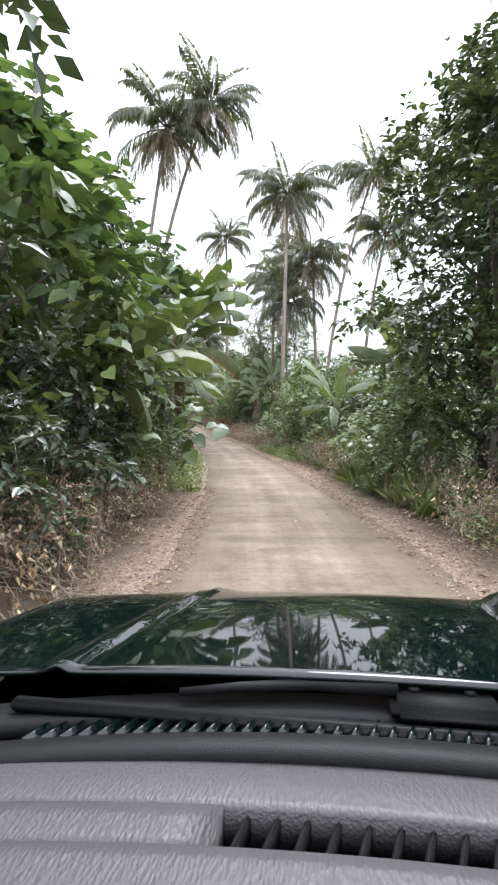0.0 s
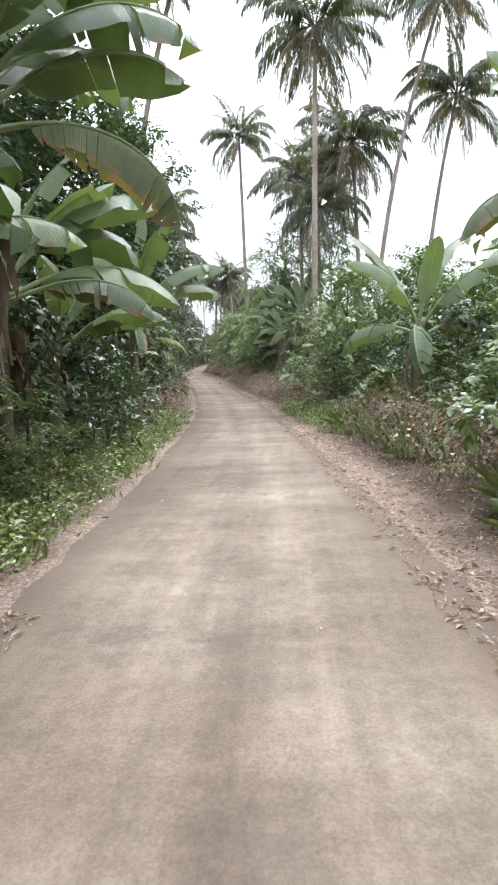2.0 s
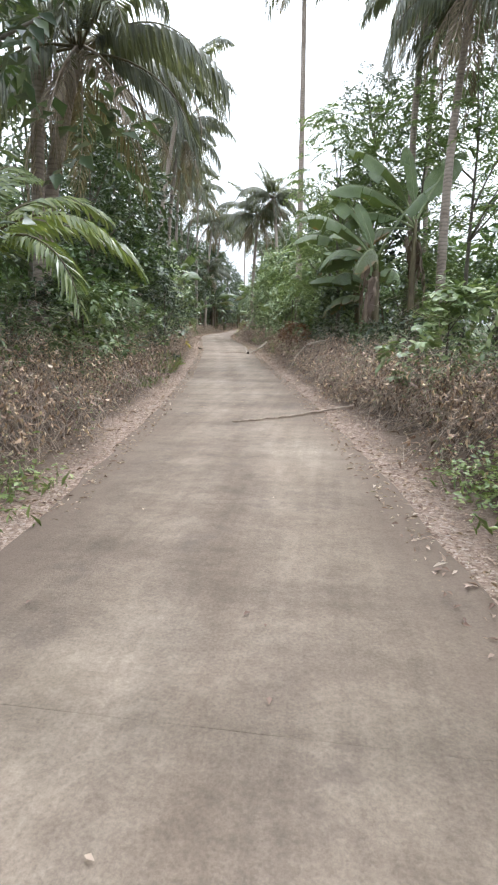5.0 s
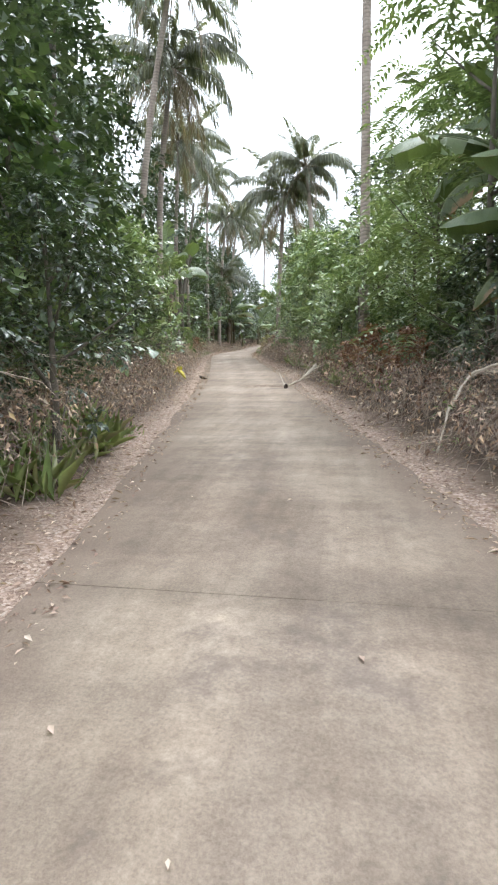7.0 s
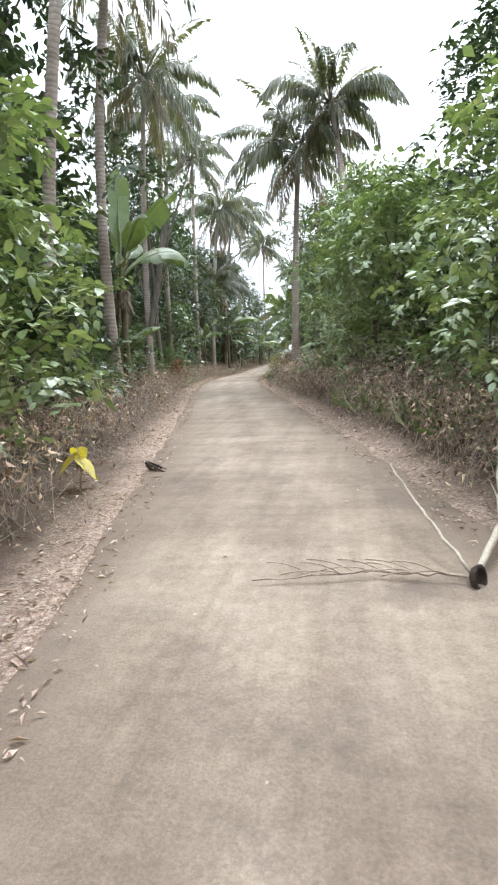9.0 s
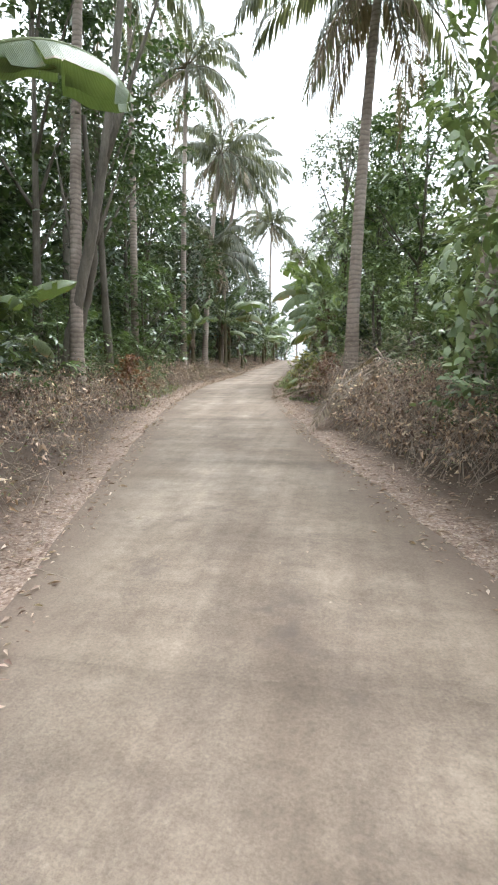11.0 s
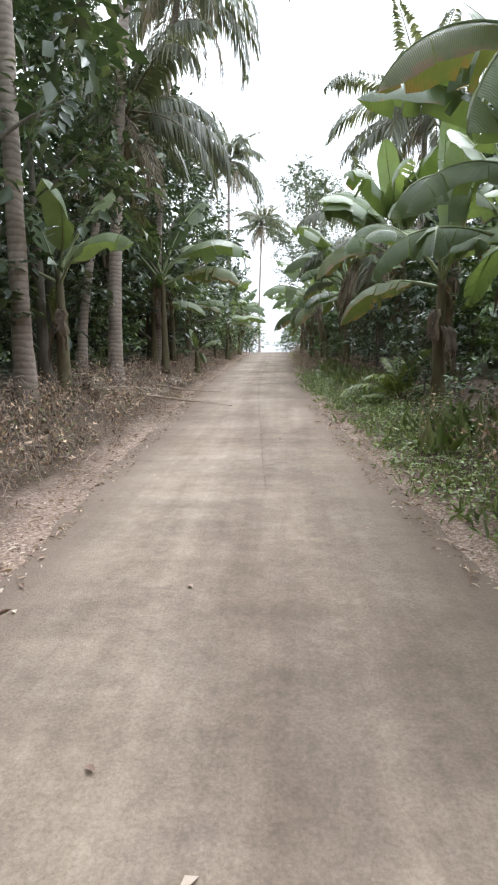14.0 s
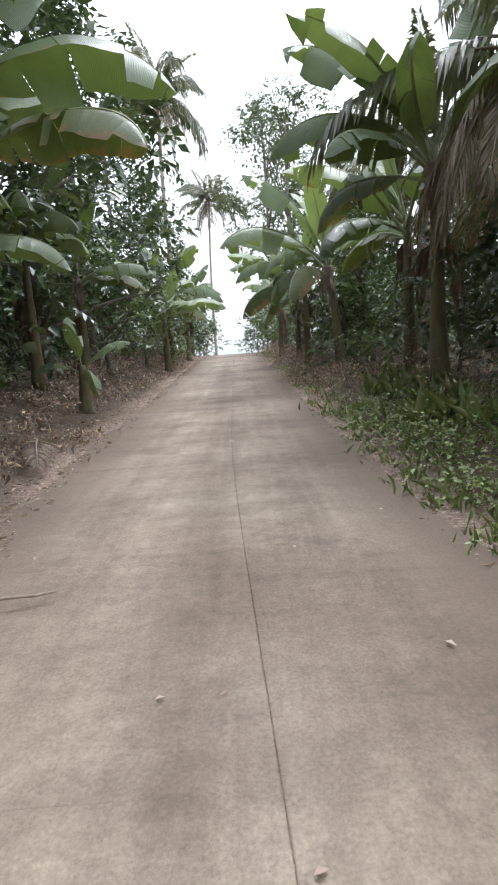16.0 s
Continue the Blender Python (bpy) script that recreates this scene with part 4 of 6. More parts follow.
# bananas: x, y, stem height, seed, leaves, spread, facing, lean
for row in [
    (-2.7, 15.9, 4.6, 1, 14, 1.02, 280, (0.5, 0.0)), (-3.3, 18.0, 3.1, 37, 11, 1.05, 285, (0.2, 0)), (-3.7, 16.2, 2.6, 38, 10, 1.0, 270, (0, 0)), (-3.9, 13.6, 3.6, 2, 9, 1.1, 270, (0.3, -0.2)), (-3.7, 20.4, 2.3, 3, 9, 0.85, 280, (0.3, 0.0)),
    (-3.6, 25.9, 3.5, 5, 11, 1.3, None, (0.1, 0)), (-3.1, 10.6, 2.5, 6, 6, 0.95, 272, (0.35, 0.0)), 
    (3.65, 22.7, 2.4, 8, 8, 1.05, None, (0.1, 0)), (5.3, 16.8, 2.6, 9, 9, 1.0, 90, (0, 0)), (5.7, 19.3, 3.8, 10, 9, 1.1, 95, (0, 0)),
    (0.9, 46.2, 3.5, 12, 8, 1.2, 95, (-0.1, 0)), (2.1, 47.2, 4.8, 13, 7, 1.2, 100, (0, 0)), (0.6, 52.6, 4.6, 36, 8, 1.1, 100, (0, 0)), (1.2, 49.6, 2.6, 14, 8, 1.1, 110, (0, 0)),
    (-8.9, 45.0, 1.7, 15, 7, 0.9, None, (0, 0)),
    (-12.7, 69.0, 4.3, 17, 9, 1.15, 250, (0, 0)), (-14.4, 72.4, 1.6, 18, 7, 0.7, None, (0, 0)),
    (-16.4, 93.2, 2.6, 19, 7, 1.0, None, (0, 0)), (-16.6, 102.9, 3.8, 20, 11, 1.32, None, (0.0, 0)), (-16.0, 106.5, 1.0, 21, 6, 0.5, None, (0, 0)), (-17.2, 103.6, 2.6, 33, 7, 0.95, None, (0, 0)),
    (-8.6, 88.8, 4.0, 35, 10, 1.1, 95, (-0.3, 0)), (-8.5, 90.2, 3.4, 22, 10, 0.95, 110, (-0.2, 0)), (-8.2, 92.4, 3.2, 23, 9, 1.1, 100, (0, 0)), (-8.9, 94.2, 2.8, 31, 8, 1.0, 110, (0, 0)),
    (-8.2, 100.2, 4.1, 24, 12, 1.25, 95, (-0.3, 0)), (-7.6, 98.6, 4.0, 25, 9, 1.2, None, (0, 0)), (-9.6, 104.6, 3.8, 26, 11, 1.08, 100, (0, 0)), (-9.3, 107.0, 3.2, 27, 9, 1.0, 90, (0, 0)),
    (-15.9, 118.0, 2.6, 28, 8, 1.0, 280, (0, 0)), (-17.3, 107.6, 3.0, 39, 8, 1.0, None, (0, 0)), (-17.1, 110.6, 2.8, 40, 8, 1.0, 280, (0, 0)), (-10.1, 110.6, 3.1, 41, 10, 1.15, 90, (-0.2, 0)), (-10.5, 114.4, 3.2, 42, 9, 1.1, 90, (0, 0)), (-10.4, 118.2, 3.2, 43, 9, 1.1, 90, (0, 0)), (-16.2, 122.0, 3.6, 44, 9, 1.15, 280, (0, 0)), (-15.8, 126.0, 3.2, 29, 9, 1.0, 280, (0, 0)), (-10.9, 121.0, 2.8, 30, 8, 1.0, 90, (0, 0)), (-18.6, 88.5, 1.6, 34, 7, 0.9, None, (0, 0)),
]:
    x, y, tall, seed, leaves, spread, face, lean = row
    banana((x, y, land(x, y) - 0.05), tall, seed, leaves, spread, 2 if tall < 2.8 else 4, lean=lean, face=face, up=0 if seed == 6 else 1 if seed == 1 else 2) if seed != 20 else banana((x, y, land(x, y) - 0.05), tall, seed, leaves, spread, 2, "banana plant with long arching leaves beside a palm trunk", lean, face)

# trees and shrubs that stand out, and two added for shade: kind, x, y, turn, size
for kind, x, y, turn, size in [
    ("heart", -3.5, 8.0, 20, 1.2), ("heart", -3.4, 9.8, 90, 1.25), ("heart", -4.9, 5.4, 130, 1.15), ("heart", -3.8, 10.8, 240, 0.95), ("thicket_b", -2.5, 7.6, 30, 0.62), ("thicket_b", -2.4, 5.2, 200, 0.6), ("thicket_b", -2.5, 9.8, 300, 0.6), ("dense", -6.2, 8.0, 70, 0.75), ("dense", -6.6, 12.4, 10, 0.8),
    ("thicket_b", -2.7, 6.6, 0, 0.9), ("thicket_b", -2.8, 9.2, 80, 0.85), ("thicket_b", -3.2, 4.0, 160, 1.0), ("thicket_d", -2.6, 11.0, 50, 0.8),
    ("dense_b", 5.6, 12.2, 30, 1.02), ("dense_b", 6.4, 14.2, 130, 0.9), ("dense", 5.0, 10.6, 230, 0.9), ("dense", 6.4, 8.2, 200, 1.15), ("thicket_c", 3.7, 12.6, 10, 0.9), ("light", 4.4, 14.8, 200, 0.62), ("green", 5.0, 10.0, 90, 0.8), ("thicket_c", 3.5, 13.9, 0, 0.95), ("thicket_d", 3.9, 11.4, 120, 0.95), ("thicket_c", 3.7, 15.8, 220, 0.85),
    ("thicket_c", 3.8, 18.2, 20, 0.75), ("thicket_c", 4.2, 23.0, 90, 0.7), ("light", 3.3, 30.0, 0, 0.98), ("light", 2.9, 33.3, 120, 0.8), ("green", 5.4, 29.0, 60, 1.0), 
    ("green", 6.6, 33.0, 300, 1.05), ("light", 5.5, 26.0, 40, 0.7),
    ("dense_b", -7.0, 33.8, 0, 1.15), ("dense_b", -7.0, 29.2, 100, 1.05), ("tall", -5.0, 32.4, 0, 0.95), ("tall", -5.3, 29.0, 100, 0.9), ("light", -6.4, 26.6, 20, 1.3), ("dense_b", -7.6, 31.0, 210, 1.3), ("dense", -7.6, 22.0, 50, 1.2), ("dense_b", -6.9, 18.0, 150, 1.05), ("dense_b", -7.4, 25.4, 10, 1.15), ("thicket_b", -4.4, 30.6, 0, 1.0), ("thicket", -3.9, 25.8, 60, 0.7),
    ("dense_b", -9.4, 50.0, 200, 0.86), ("dense", -8.9, 46.5, 80, 0.85), ("dense_b", -10.4, 53.5, 300, 0.95), ("heart", -9.4, 51.2, 60, 0.8), ("light", -10.4, 56.4, 200, 1.0), ("light", -11.2, 59.4, 90, 1.05), ("thicket_c", -10.3, 56.9, 40, 0.8), ("thicket_c", -10.7, 60.6, 140, 0.8), ("green", -10.9, 58.5, 20, 0.85), ("thicket_b", -10.6, 60.8, 20, 0.9),
    ("feather", -0.1, 52.3, 0, 1.0), ("feather", 2.4, 52.4, 100, 1.15), ("feather", -0.6, 55.6, 220, 0.8), ("feather", 4.4, 49.5, 20, 1.1), ("thicket_c", 1.3, 37.7, 40, 0.9), ("thicket_b", 1.4, 41.5, 20, 0.5), ("thicket_b", 0.7, 43.6, 90, 0.45), ("tall_b", 1.6, 55.0, 0, 0.95),
    ("light", -4.0, 65.5, 0, 0.95), ("thicket_c", -3.3, 61.0, 30, 0.9), ("thicket", -1.5, 57.6, 130, 0.9), 
    ("dense", -1.6, 66.0, 20, 0.95), ("light", -1.9, 63.0, 210, 1.25), ("light", -0.4, 61.6, 80, 1.3), ("light", -2.5, 58.6, 40, 0.72), ("green", -15.6, 84.0, 0, 0.9),
    # dense_b at (-4.5, 2.2) and (-6.2, 5.8): mostly out of view, shade the left verge
    ("dense_b", -17.8, 105.6, 20, 1.15), ("dense_b", -18.0, 110.0, 140, 1.2), ("dense_b", -18.0, 114.5, 220, 1.1), ("dense_b", -17.8, 119.0, 60, 0.96), ("dense_b", -17.6, 124.0, 300, 0.88), ("dense_b", -17.5, 129.0, 180, 0.8), ("tall_b", -9.5, 123.0, 0, 0.95), ("far_c", -8.2, 24.0, 30, 1.15), ("tall_b", -8.8, 28.0, 80, 1.1), ("far_c", -9.5, 26.0, 0, 1.25), ("far_c", -8.0, 20.0, 100, 1.05), ("dense_b", -4.5, 2.2, 30, 0.95), ("dense_b", -6.2, 5.8, 130, 0.85), ("dense_b", 7.0, 12.4, 0, 1.1), ("dense_b", -19.4, 95.2, 0, 0.75), ("dense_b", -19.4, 99.6, 80, 1.2), ("dense", -18.6, 102.6, 80, 1.1),
    ("dense_b", -19.8, 106.0, 60, 1.2), 
    ("dense_b", -18.2, 90.2, 0, 1.15), ("tall", -17.8, 87.0, 40, 0.95), ("tall", -15.2, 79.5, 0, 1.0), ("tall_b", -16.5, 77.5, 100, 0.95), ("dense", -17.4, 94.5, 60, 0.9),
    ("tall_b", -7.6, 87.0, 0, 0.82), ("light", -6.7, 83.6, 30, 0.9), ("tall", -5.6, 84.0, 80, 0.9), ("tall_b", -6.6, 88.0, 200, 0.85), ("thicket_d", -15.0, 80.2, 0, 0.8), ("thicket_d", -15.8, 82.6, 100, 0.8), ("heart", -15.9, 78.6, 30, 0.5), ("thicket_c", -16.0, 85.2, 50, 0.7), ("light", -4.4, 78.6, 0, 0.9),
    ("green", -16.8, 112.0, 0, 0.8), ("green", -16.6, 117.0, 80, 0.75), ("light", -16.5, 121.5, 140, 0.7),
    ("green", -8.8, 112.5, 0, 1.0), ("green", -8.8, 117.0, 60, 1.05), ("green", -10.4, 125.0, 60, 0.85), ("dense", -8.4, 116.0, 60, 0.75), ("tall_b", -10.0, 141.0, 60, 1.5), ("tall_b", -8.6, 146.0, 160, 1.45),
    ("green", -16.9, 132.5, 60, 1.1), ("green", -10.3, 131.0, 60, 0.9), ("green", -16.4, 135.0, 10, 0.85), ("green", -10.9, 135.5, 110, 0.85), ("green", -10.4, 128.0, 200, 0.8), ("green", -16.5, 126.5, 0, 0.8), ("thicket", -15.8, 138.0, 0, 1.2), ("thicket", -11.5, 138.0, 90, 1.1), ("thicket_b", -16.0, 132.0, 50, 1.2), ("thicket", -15.9, 135.5, 150, 1.2), ("thicket_b", -11.2, 133.0, 20, 1.1),
    ("rust", -2.4, 54.0, 0, 0.62), ("rust", -1.8, 52.0, 90, 0.58), ("rust", -3.0, 56.0, 200, 0.5), ("rust", -13.3, 76.5, 0, 0.55), ("rust", -8.4, 80.6, 50, 0.52), ("rust", -8.6, 79.0, 150, 0.45), ("thicket_c", 3.2, 24.4, 10, 0.55), ("thicket_c", -8.2, 44.4, 10, 0.75), ("heart", -8.5, 46.4, 0, 0.62), ("heart", -9.0, 50.0, 140, 1.0), ("light", -8.8, 48.8, 60, 0.62), ("rust", -8.3, 47.0, 50, 0.4),
]:
    grow(kind, x, y, turn, size)

# tall dense trees behind the verge
for kind, x, y, turn, size, wide in [
    ("dense_b", -14.6, 58.0, 40, 1.35, 1.0), ("dense_b", -15.2, 62.0, 190, 1.3, 1.0), ("dense", -15.6, 66.4, 100, 1.45, 1.0),
    ("dense_b", -19.0, 83.8, 50, 1.25, 1.0), ("dense", -6.2, 46.0, 20, 0.35, 1.0), ("dense", -6.0, 15.2, 60, 0.85, 0.9), ("dense", -5.8, 20.0, 170, 0.9, 0.9),
]:
    grow(kind, x, y, turn, size, wide=wide)

# creeper-hung trees that close the view before the second bend
for kind, x, y, turn, size, wide in [("light", -3.6, 68.2, 80, 1.2, 0.85), ("light", -3.9, 71.6, 160, 1.3, 0.8), ("light", -3.4, 75.6, 250, 1.4, 0.8), ("light", -2.4, 70.4, 40, 1.3, 0.9), ("light", -5.2, 71.2, 310, 1.3, 0.75), ("light", -4.6, 67.6, 120, 1.15, 0.8),
                                     ("light", -6.4, 85.6, 60, 1.6, 0.8), ("light", -5.4, 89.0, 200, 1.7, 0.8)]:
    grow(kind, x, y, turn, size, wide=wide)

# undergrowth round the first bananas, and a yellow-leaved bush across the road
for kind, x, y, turn, size in [("thicket_b", -3.0, 13.0, 0, 1.0), ("thicket_b", -2.75, 14.8, 90, 0.9), ("thicket_d", -3.0, 16.8, 40, 0.75), ("thicket_b", -3.4, 18.8, 200, 0.95), ("thicket_b", -3.0, 21.6, 120, 0.8),
                               ("thicket", -3.4, 23.6, 10, 0.75), ("croton", 3.35, 24.6, 0, 1.0), ("croton", 3.6, 26.0, 130, 0.7), ("croton", 3.4, 21.6, 250, 0.6), ("croton", -9.3, 83.3, 30, 1.15), ("croton", -8.9, 84.7, 160, 1.0), ("thicket_c", -6.4, 40.2, 20, 0.9), ("heart", -7.0, 41.6, 80, 0.6), ("thicket", -6.6, 42.6, 150, 1.0)]:
    grow(kind, x, y, turn, size)

# ---------------------------------------------------------------- planting: the forest behind
rng = np.random.RandomState(7)


def row_of(kinds, side, y0, y1, d0, d1, step, low, high):
    y = y0
    while y < y1:
        d = rng.uniform(d0, d1)
        x = float(mid(y)) + side * d
        grow(kinds[rng.randint(len(kinds))], x, y, rng.uniform(0, 360), rng.uniform(low, high))
        y += step * rng.uniform(0.7, 1.3)


SHRUBS = ["thicket", "thicket_b", "thicket_d", "thicket_b"]
row_of(SHRUBS, -1, 31, 78, 4.2, 5.2, 2.7, 0.7, 1.05)
row_of(SHRUBS, 1, 33, 38, 4.2, 5.2, 2.7, 0.7, 1.0)
row_of(SHRUBS, 1, 39, 50, 4.2, 5.4, 2.2, 0.35, 0.5)
row_of(SHRUBS, 1, 51, 73, 4.0, 5.2, 2.7, 0.7, 1.05)
row_of(SHRUBS, -1, 79, 132, 4.4, 5.6, 3.0, 0.5, 0.9)
row_of(SHRUBS, 1, 84, 134, 3.8, 4.8, 2.8, 0.6, 1.0)
row_of(SHRUBS, -1, 13, 30, 4.6, 6.0, 2.4, 0.8, 1.1)
row_of(SHRUBS, 1, 16, 34, 4.6, 6.0, 2.4, 0.7, 1.0)
row_of(["far", "far_b", "far_low"], -1, -6, 40, 7.5, 10, 3.2, 0.75, 1.0)
row_of(["far", "far_low"], 1, -6, 16, 6.5, 9.5, 3.0, 0.8, 1.1)
row_of(["far_low"], 1, 18, 44, 8, 12, 3.4, 0.8, 1.1)
row_of(["far", "far_b", "far_c"], -1, 44, 82, 7.0, 11, 2.8, 0.75, 1.0)
row_of(["far", "far_c", "far_low"], 1, 50, 84, 7.5, 12, 2.8, 0.7, 0.95)
row_of(["far_b", "far_c", "far"], -1, 66, 104, 7.0, 12, 2.5, 0.85, 1.1)
row_of(["far_low", "far"], 1, 86, 134, 7, 11, 2.8, 0.7, 0.95)
row_of(["far_low", "far"], -1, 104, 136, 7, 11, 2.8, 0.7, 0.9)
row_of(["far_low"], -1, 74, 136, 9, 13, 5.0, 0.85, 1.15)
row_of(["far_low"], 1, 76, 136, 9, 13, 5.4, 0.8, 1.1)
row_of(["far_low"], -1, -4, 72, 11, 14, 5.0, 0.85, 1.15)

# the woods farther off
rng = np.random.RandomState(17)
woods = Heap()
for k in range(900):
    y = rng.uniform(-45, 210)
    side = rng.choice([-1, 1])
    d = 15 + 55 * rng.rand() ** 1.3
    x = float(mid(y)) + side * d
    z = land(x, y)
    tall, r = rng.uniform(5.5, 10.5), rng.uniform(2.2, 3.4)
    n = 46
    q = unit(rng.randn(n, 3) + [0, 0, 0.2])
    p = np.array([x, y, z + tall * 0.58]) + q * np.array([r, r, tall * 0.38]) * rng.uniform(0.45, 1.0, (n, 1))
    w = unit(q * 0.6 + rng.randn(n, 3) * 0.5 + [0, 0, -0.5])
    L = rng.uniform(0.7, 1.3, n)
    woods.add(*leaf_kites(p, w, unit(q + [0, 0, 0.8]), L, L * 0.55, 0.15, 0.25), int(rng.randint(3)))
    woods.add(*tube([(x, y, z - 0.1), (x + 0.1, y, z + tall * 0.3), (x, y + 0.1, z + tall * 0.7)], [0.18, 0.13, 0.06], 4), 3)
tagged(new("distant_woods", woods.mesh("distant_woods", [LEAF_DARK, LEAF_FRESH, LEAF_OLIVE, BARK])), "far green woodland on both sides of the road", "woods", kind="stuff")


# ---------------------------------------------------------------- undergrowth, weeds and litter
def curved_stems(h, base, way, length, girth, rng, mat=0, droop=0.5):
    """Thin stalks, three-sided, in two pieces."""
    n = len(base)
    side = unit(np.cross(way, [0.3, 0.2, 1.0]))
    other = np.cross(way, side)
    rows = []
    for f in (0.0, 0.55, 1.0):
        c = base + way * (length * f)[:, None] - np.array([0, 0, 1.0]) * (length * droop * f ** 2)[:, None]
        r = (girth * (1 - 0.75 * f))[:, None]
        rows += [c + side * r, c - side * r * 0.5 + other * r * 0.87, c - side * r * 0.5 - other * r * 0.87]
    v = np.stack(rows, 1).reshape(-1, 3)
    i = np.arange(n)[:, None] * 9
    t = []
    for k in range(2):
        for j in range(3):
            a, b = k * 3 + j, k * 3 + (j + 1) % 3
            t += [i + [a, b, b + 3], i + [a, b + 3, a + 3]]
    h.add(v, np.concatenate(t, 1).reshape(-1, 3), mat)


def scatter(rng, n, y0, y1, d0, d1, power=1.0):
    """Points on the ground beside the road."""
    y = rng.uniform(y0, y1, n)
    d = d0 + (d1 - d0) * rng.rand(n) ** power
    x = mid(y) + d
    z = rise(y) + bank(d, y)
    return np.stack([x, y, z], 1)


def brush(h, rng, spots, height, stems=8, leaves=72, lean=0.5):
    """Tangles of dry stalks with withered leaves."""
    for p in spots:
        mound = 0.5 + 0.5 * math.sin(p[1] * 0.9 + 1.3 * p[0]) * math.sin(p[1] * 0.37 + 0.8 * p[0])
        H = height * (0.4 + 1.15 * mound + 0.35 * math.sin(p[1] * 2.3 + p[0]) ** 2) * rng.uniform(0.7, 1.3)
        n = stems
        base = p + np.stack([rng.uniform(-0.4, 0.4, n), rng.uniform(-0.4, 0.4, n), np.zeros(n)], 1)
        out = 1.0 if p[0] > float(mid(p[1])) else -1.0
        way = unit(np.stack([rng.randn(n) * lean * 0.8 + 0.35 * out, rng.randn(n) * lean, np.ones(n)], 1))
        L = np.minimum(H * rng.uniform(0.8, 1.8, n), 1.9)
        way[:, 0] = np.where((base[:, 0] + way[:, 0] * L - float(mid(p[1]))) * out < 1.9, np.abs(way[:, 0]) * out, way[:, 0])
        sag = 0.5
        curved_stems(h, base, way, L, rng.uniform(0.003, 0.007, n), rng, 1, sag)
        m = leaves
        k = rng.randint(n, size=m)
        f = rng.uniform(0.12, 1.0, m)
        q = base[k] + way[k] * (L[k] * f)[:, None] - np.array([0, 0, 1.0]) * (L[k] * sag * f ** 2)[:, None] + rng.randn(m, 3) * 0.09
        q[:, 2] = np.maximum(q[:, 2], p[2] + 0.05)
        w = unit(np.stack([rng.randn(m) * 0.55, rng.randn(m) * 0.55, -1.0 + 0.6 * rng.rand(m)], 1))
        ll = rng.uniform(0.04, 0.095, m) * np.where(rng.rand(m) < 0.12, 1.4, 1.0)
        h.add(*leaf_kites(q, w, unit(rng.randn(m, 3)), ll, np.minimum(ll * rng.uniform(0.14, 0.4, m), 0.03), 0.5, 0.5), 0)
        m = 12
        q = p + np.stack([rng.randn(m) * 0.35, rng.randn(m) * 0.35, rng.uniform(0.1, 0.8, m) * H], 1)
        w = unit(np.stack([rng.randn(m) * 0.8, rng.randn(m) * 0.8, rng.uniform(-0.3, 0.9, m)], 1))
        curved_stems(h, q, w, rng.uniform(0.25, 0.95, m), rng.uniform(0.002, 0.0045, m), rng, 1, 0.85)
        if rng.rand() < 0.22:
            m = 34
            q = p + np.stack([rng.randn(m) * 0.16, rng.randn(m) * 0.16, rng.uniform(0.05, 0.75, m) * H], 1)
            w = unit(np.stack([rng.randn(m), rng.randn(m), rng.uniform(-0.4, 0.5, m)], 1))
            ll = rng.uniform(0.03, 0.075, m)
            h.add(*leaf_kites(q, w, unit(np.stack([rng.randn(m) * 0.5, rng.randn(m) * 0.5, np.ones(m)], 1)), ll, ll * 0.5), 2)


rng = np.random.RandomState(11)
dry = Heap()
for n, y0, y1, d0, d1, height in [
    (60, 2, 12, -2.2, -3.4, 1.0), (40, 3, 10, -2.9, -3.6, 1.5), (85, 4, 22, 2.5, 3.7, 0.75), (60, 15, 24.5, 2.9, 3.8, 0.95), (10, 26, 34, 3.0, 4.0, 0.5), (30, 27, 33, -2.2, -3.6, 0.9),
    (190, 33, 50, -2.1, -4.9, 1.55), (70, 42, 53, -2.7, -4.3, 1.9), (230, 34, 60, 2.1, 4.2, 1.05), (60, 36, 43, 2.3, 4.2, 1.35), (26, 38.6, 41.2, 2.5, 3.5, 1.8), (130, 50, 66, -2.3, -4.4, 1.15), (120, 57, 74, 2.2, 4.0, 1.5), (60, 66, 78, -2.3, -4.2, 0.8),
    (110, 73, 84, 2.2, 4.6, 1.35), (150, 74, 92, -2.3, -4.6, 0.95), (30, 92, 97, -2.3, -4.6, 0.6), (40, 83, 91, 2.6, 3.8, 0.7), (150, 94, 130, -2.1, -4.4, 0.38), (70, 106, 135, 2.0, 3.4, 0.6), (30, 94, 108, 3.2, 4.4, 0.5),
]:
    brush(dry, rng, scatter(rng, n, y0, y1, d0, d1, 0.9), height)
tagged(new("dry_undergrowth", dry.mesh("dry_undergrowth", [DRY, TWIG, WEED])), "tangled dry brown undergrowth along the verges", "undergrowth", kind="stuff")


def tufts(h, rng, spots, blade, count, spread=0.12, wide=0.022):
    for p in spots:
        n = count
        base = p + np.stack([rng.randn(n) * spread, rng.randn(n) * spread, np.zeros(n) - 0.01], 1)
        way = unit(np.stack([rng.randn(n) * 0.55, rng.randn(n) * 0.55, np.ones(n)], 1))
        L = blade * rng.uniform(0.5, 1.3, n)
        h.add(*leaf_kites(base, way, unit(rng.randn(n, 3)), L, np.full(n, wide) * rng.uniform(0.7, 1.4, n), 0.2, 0.35))


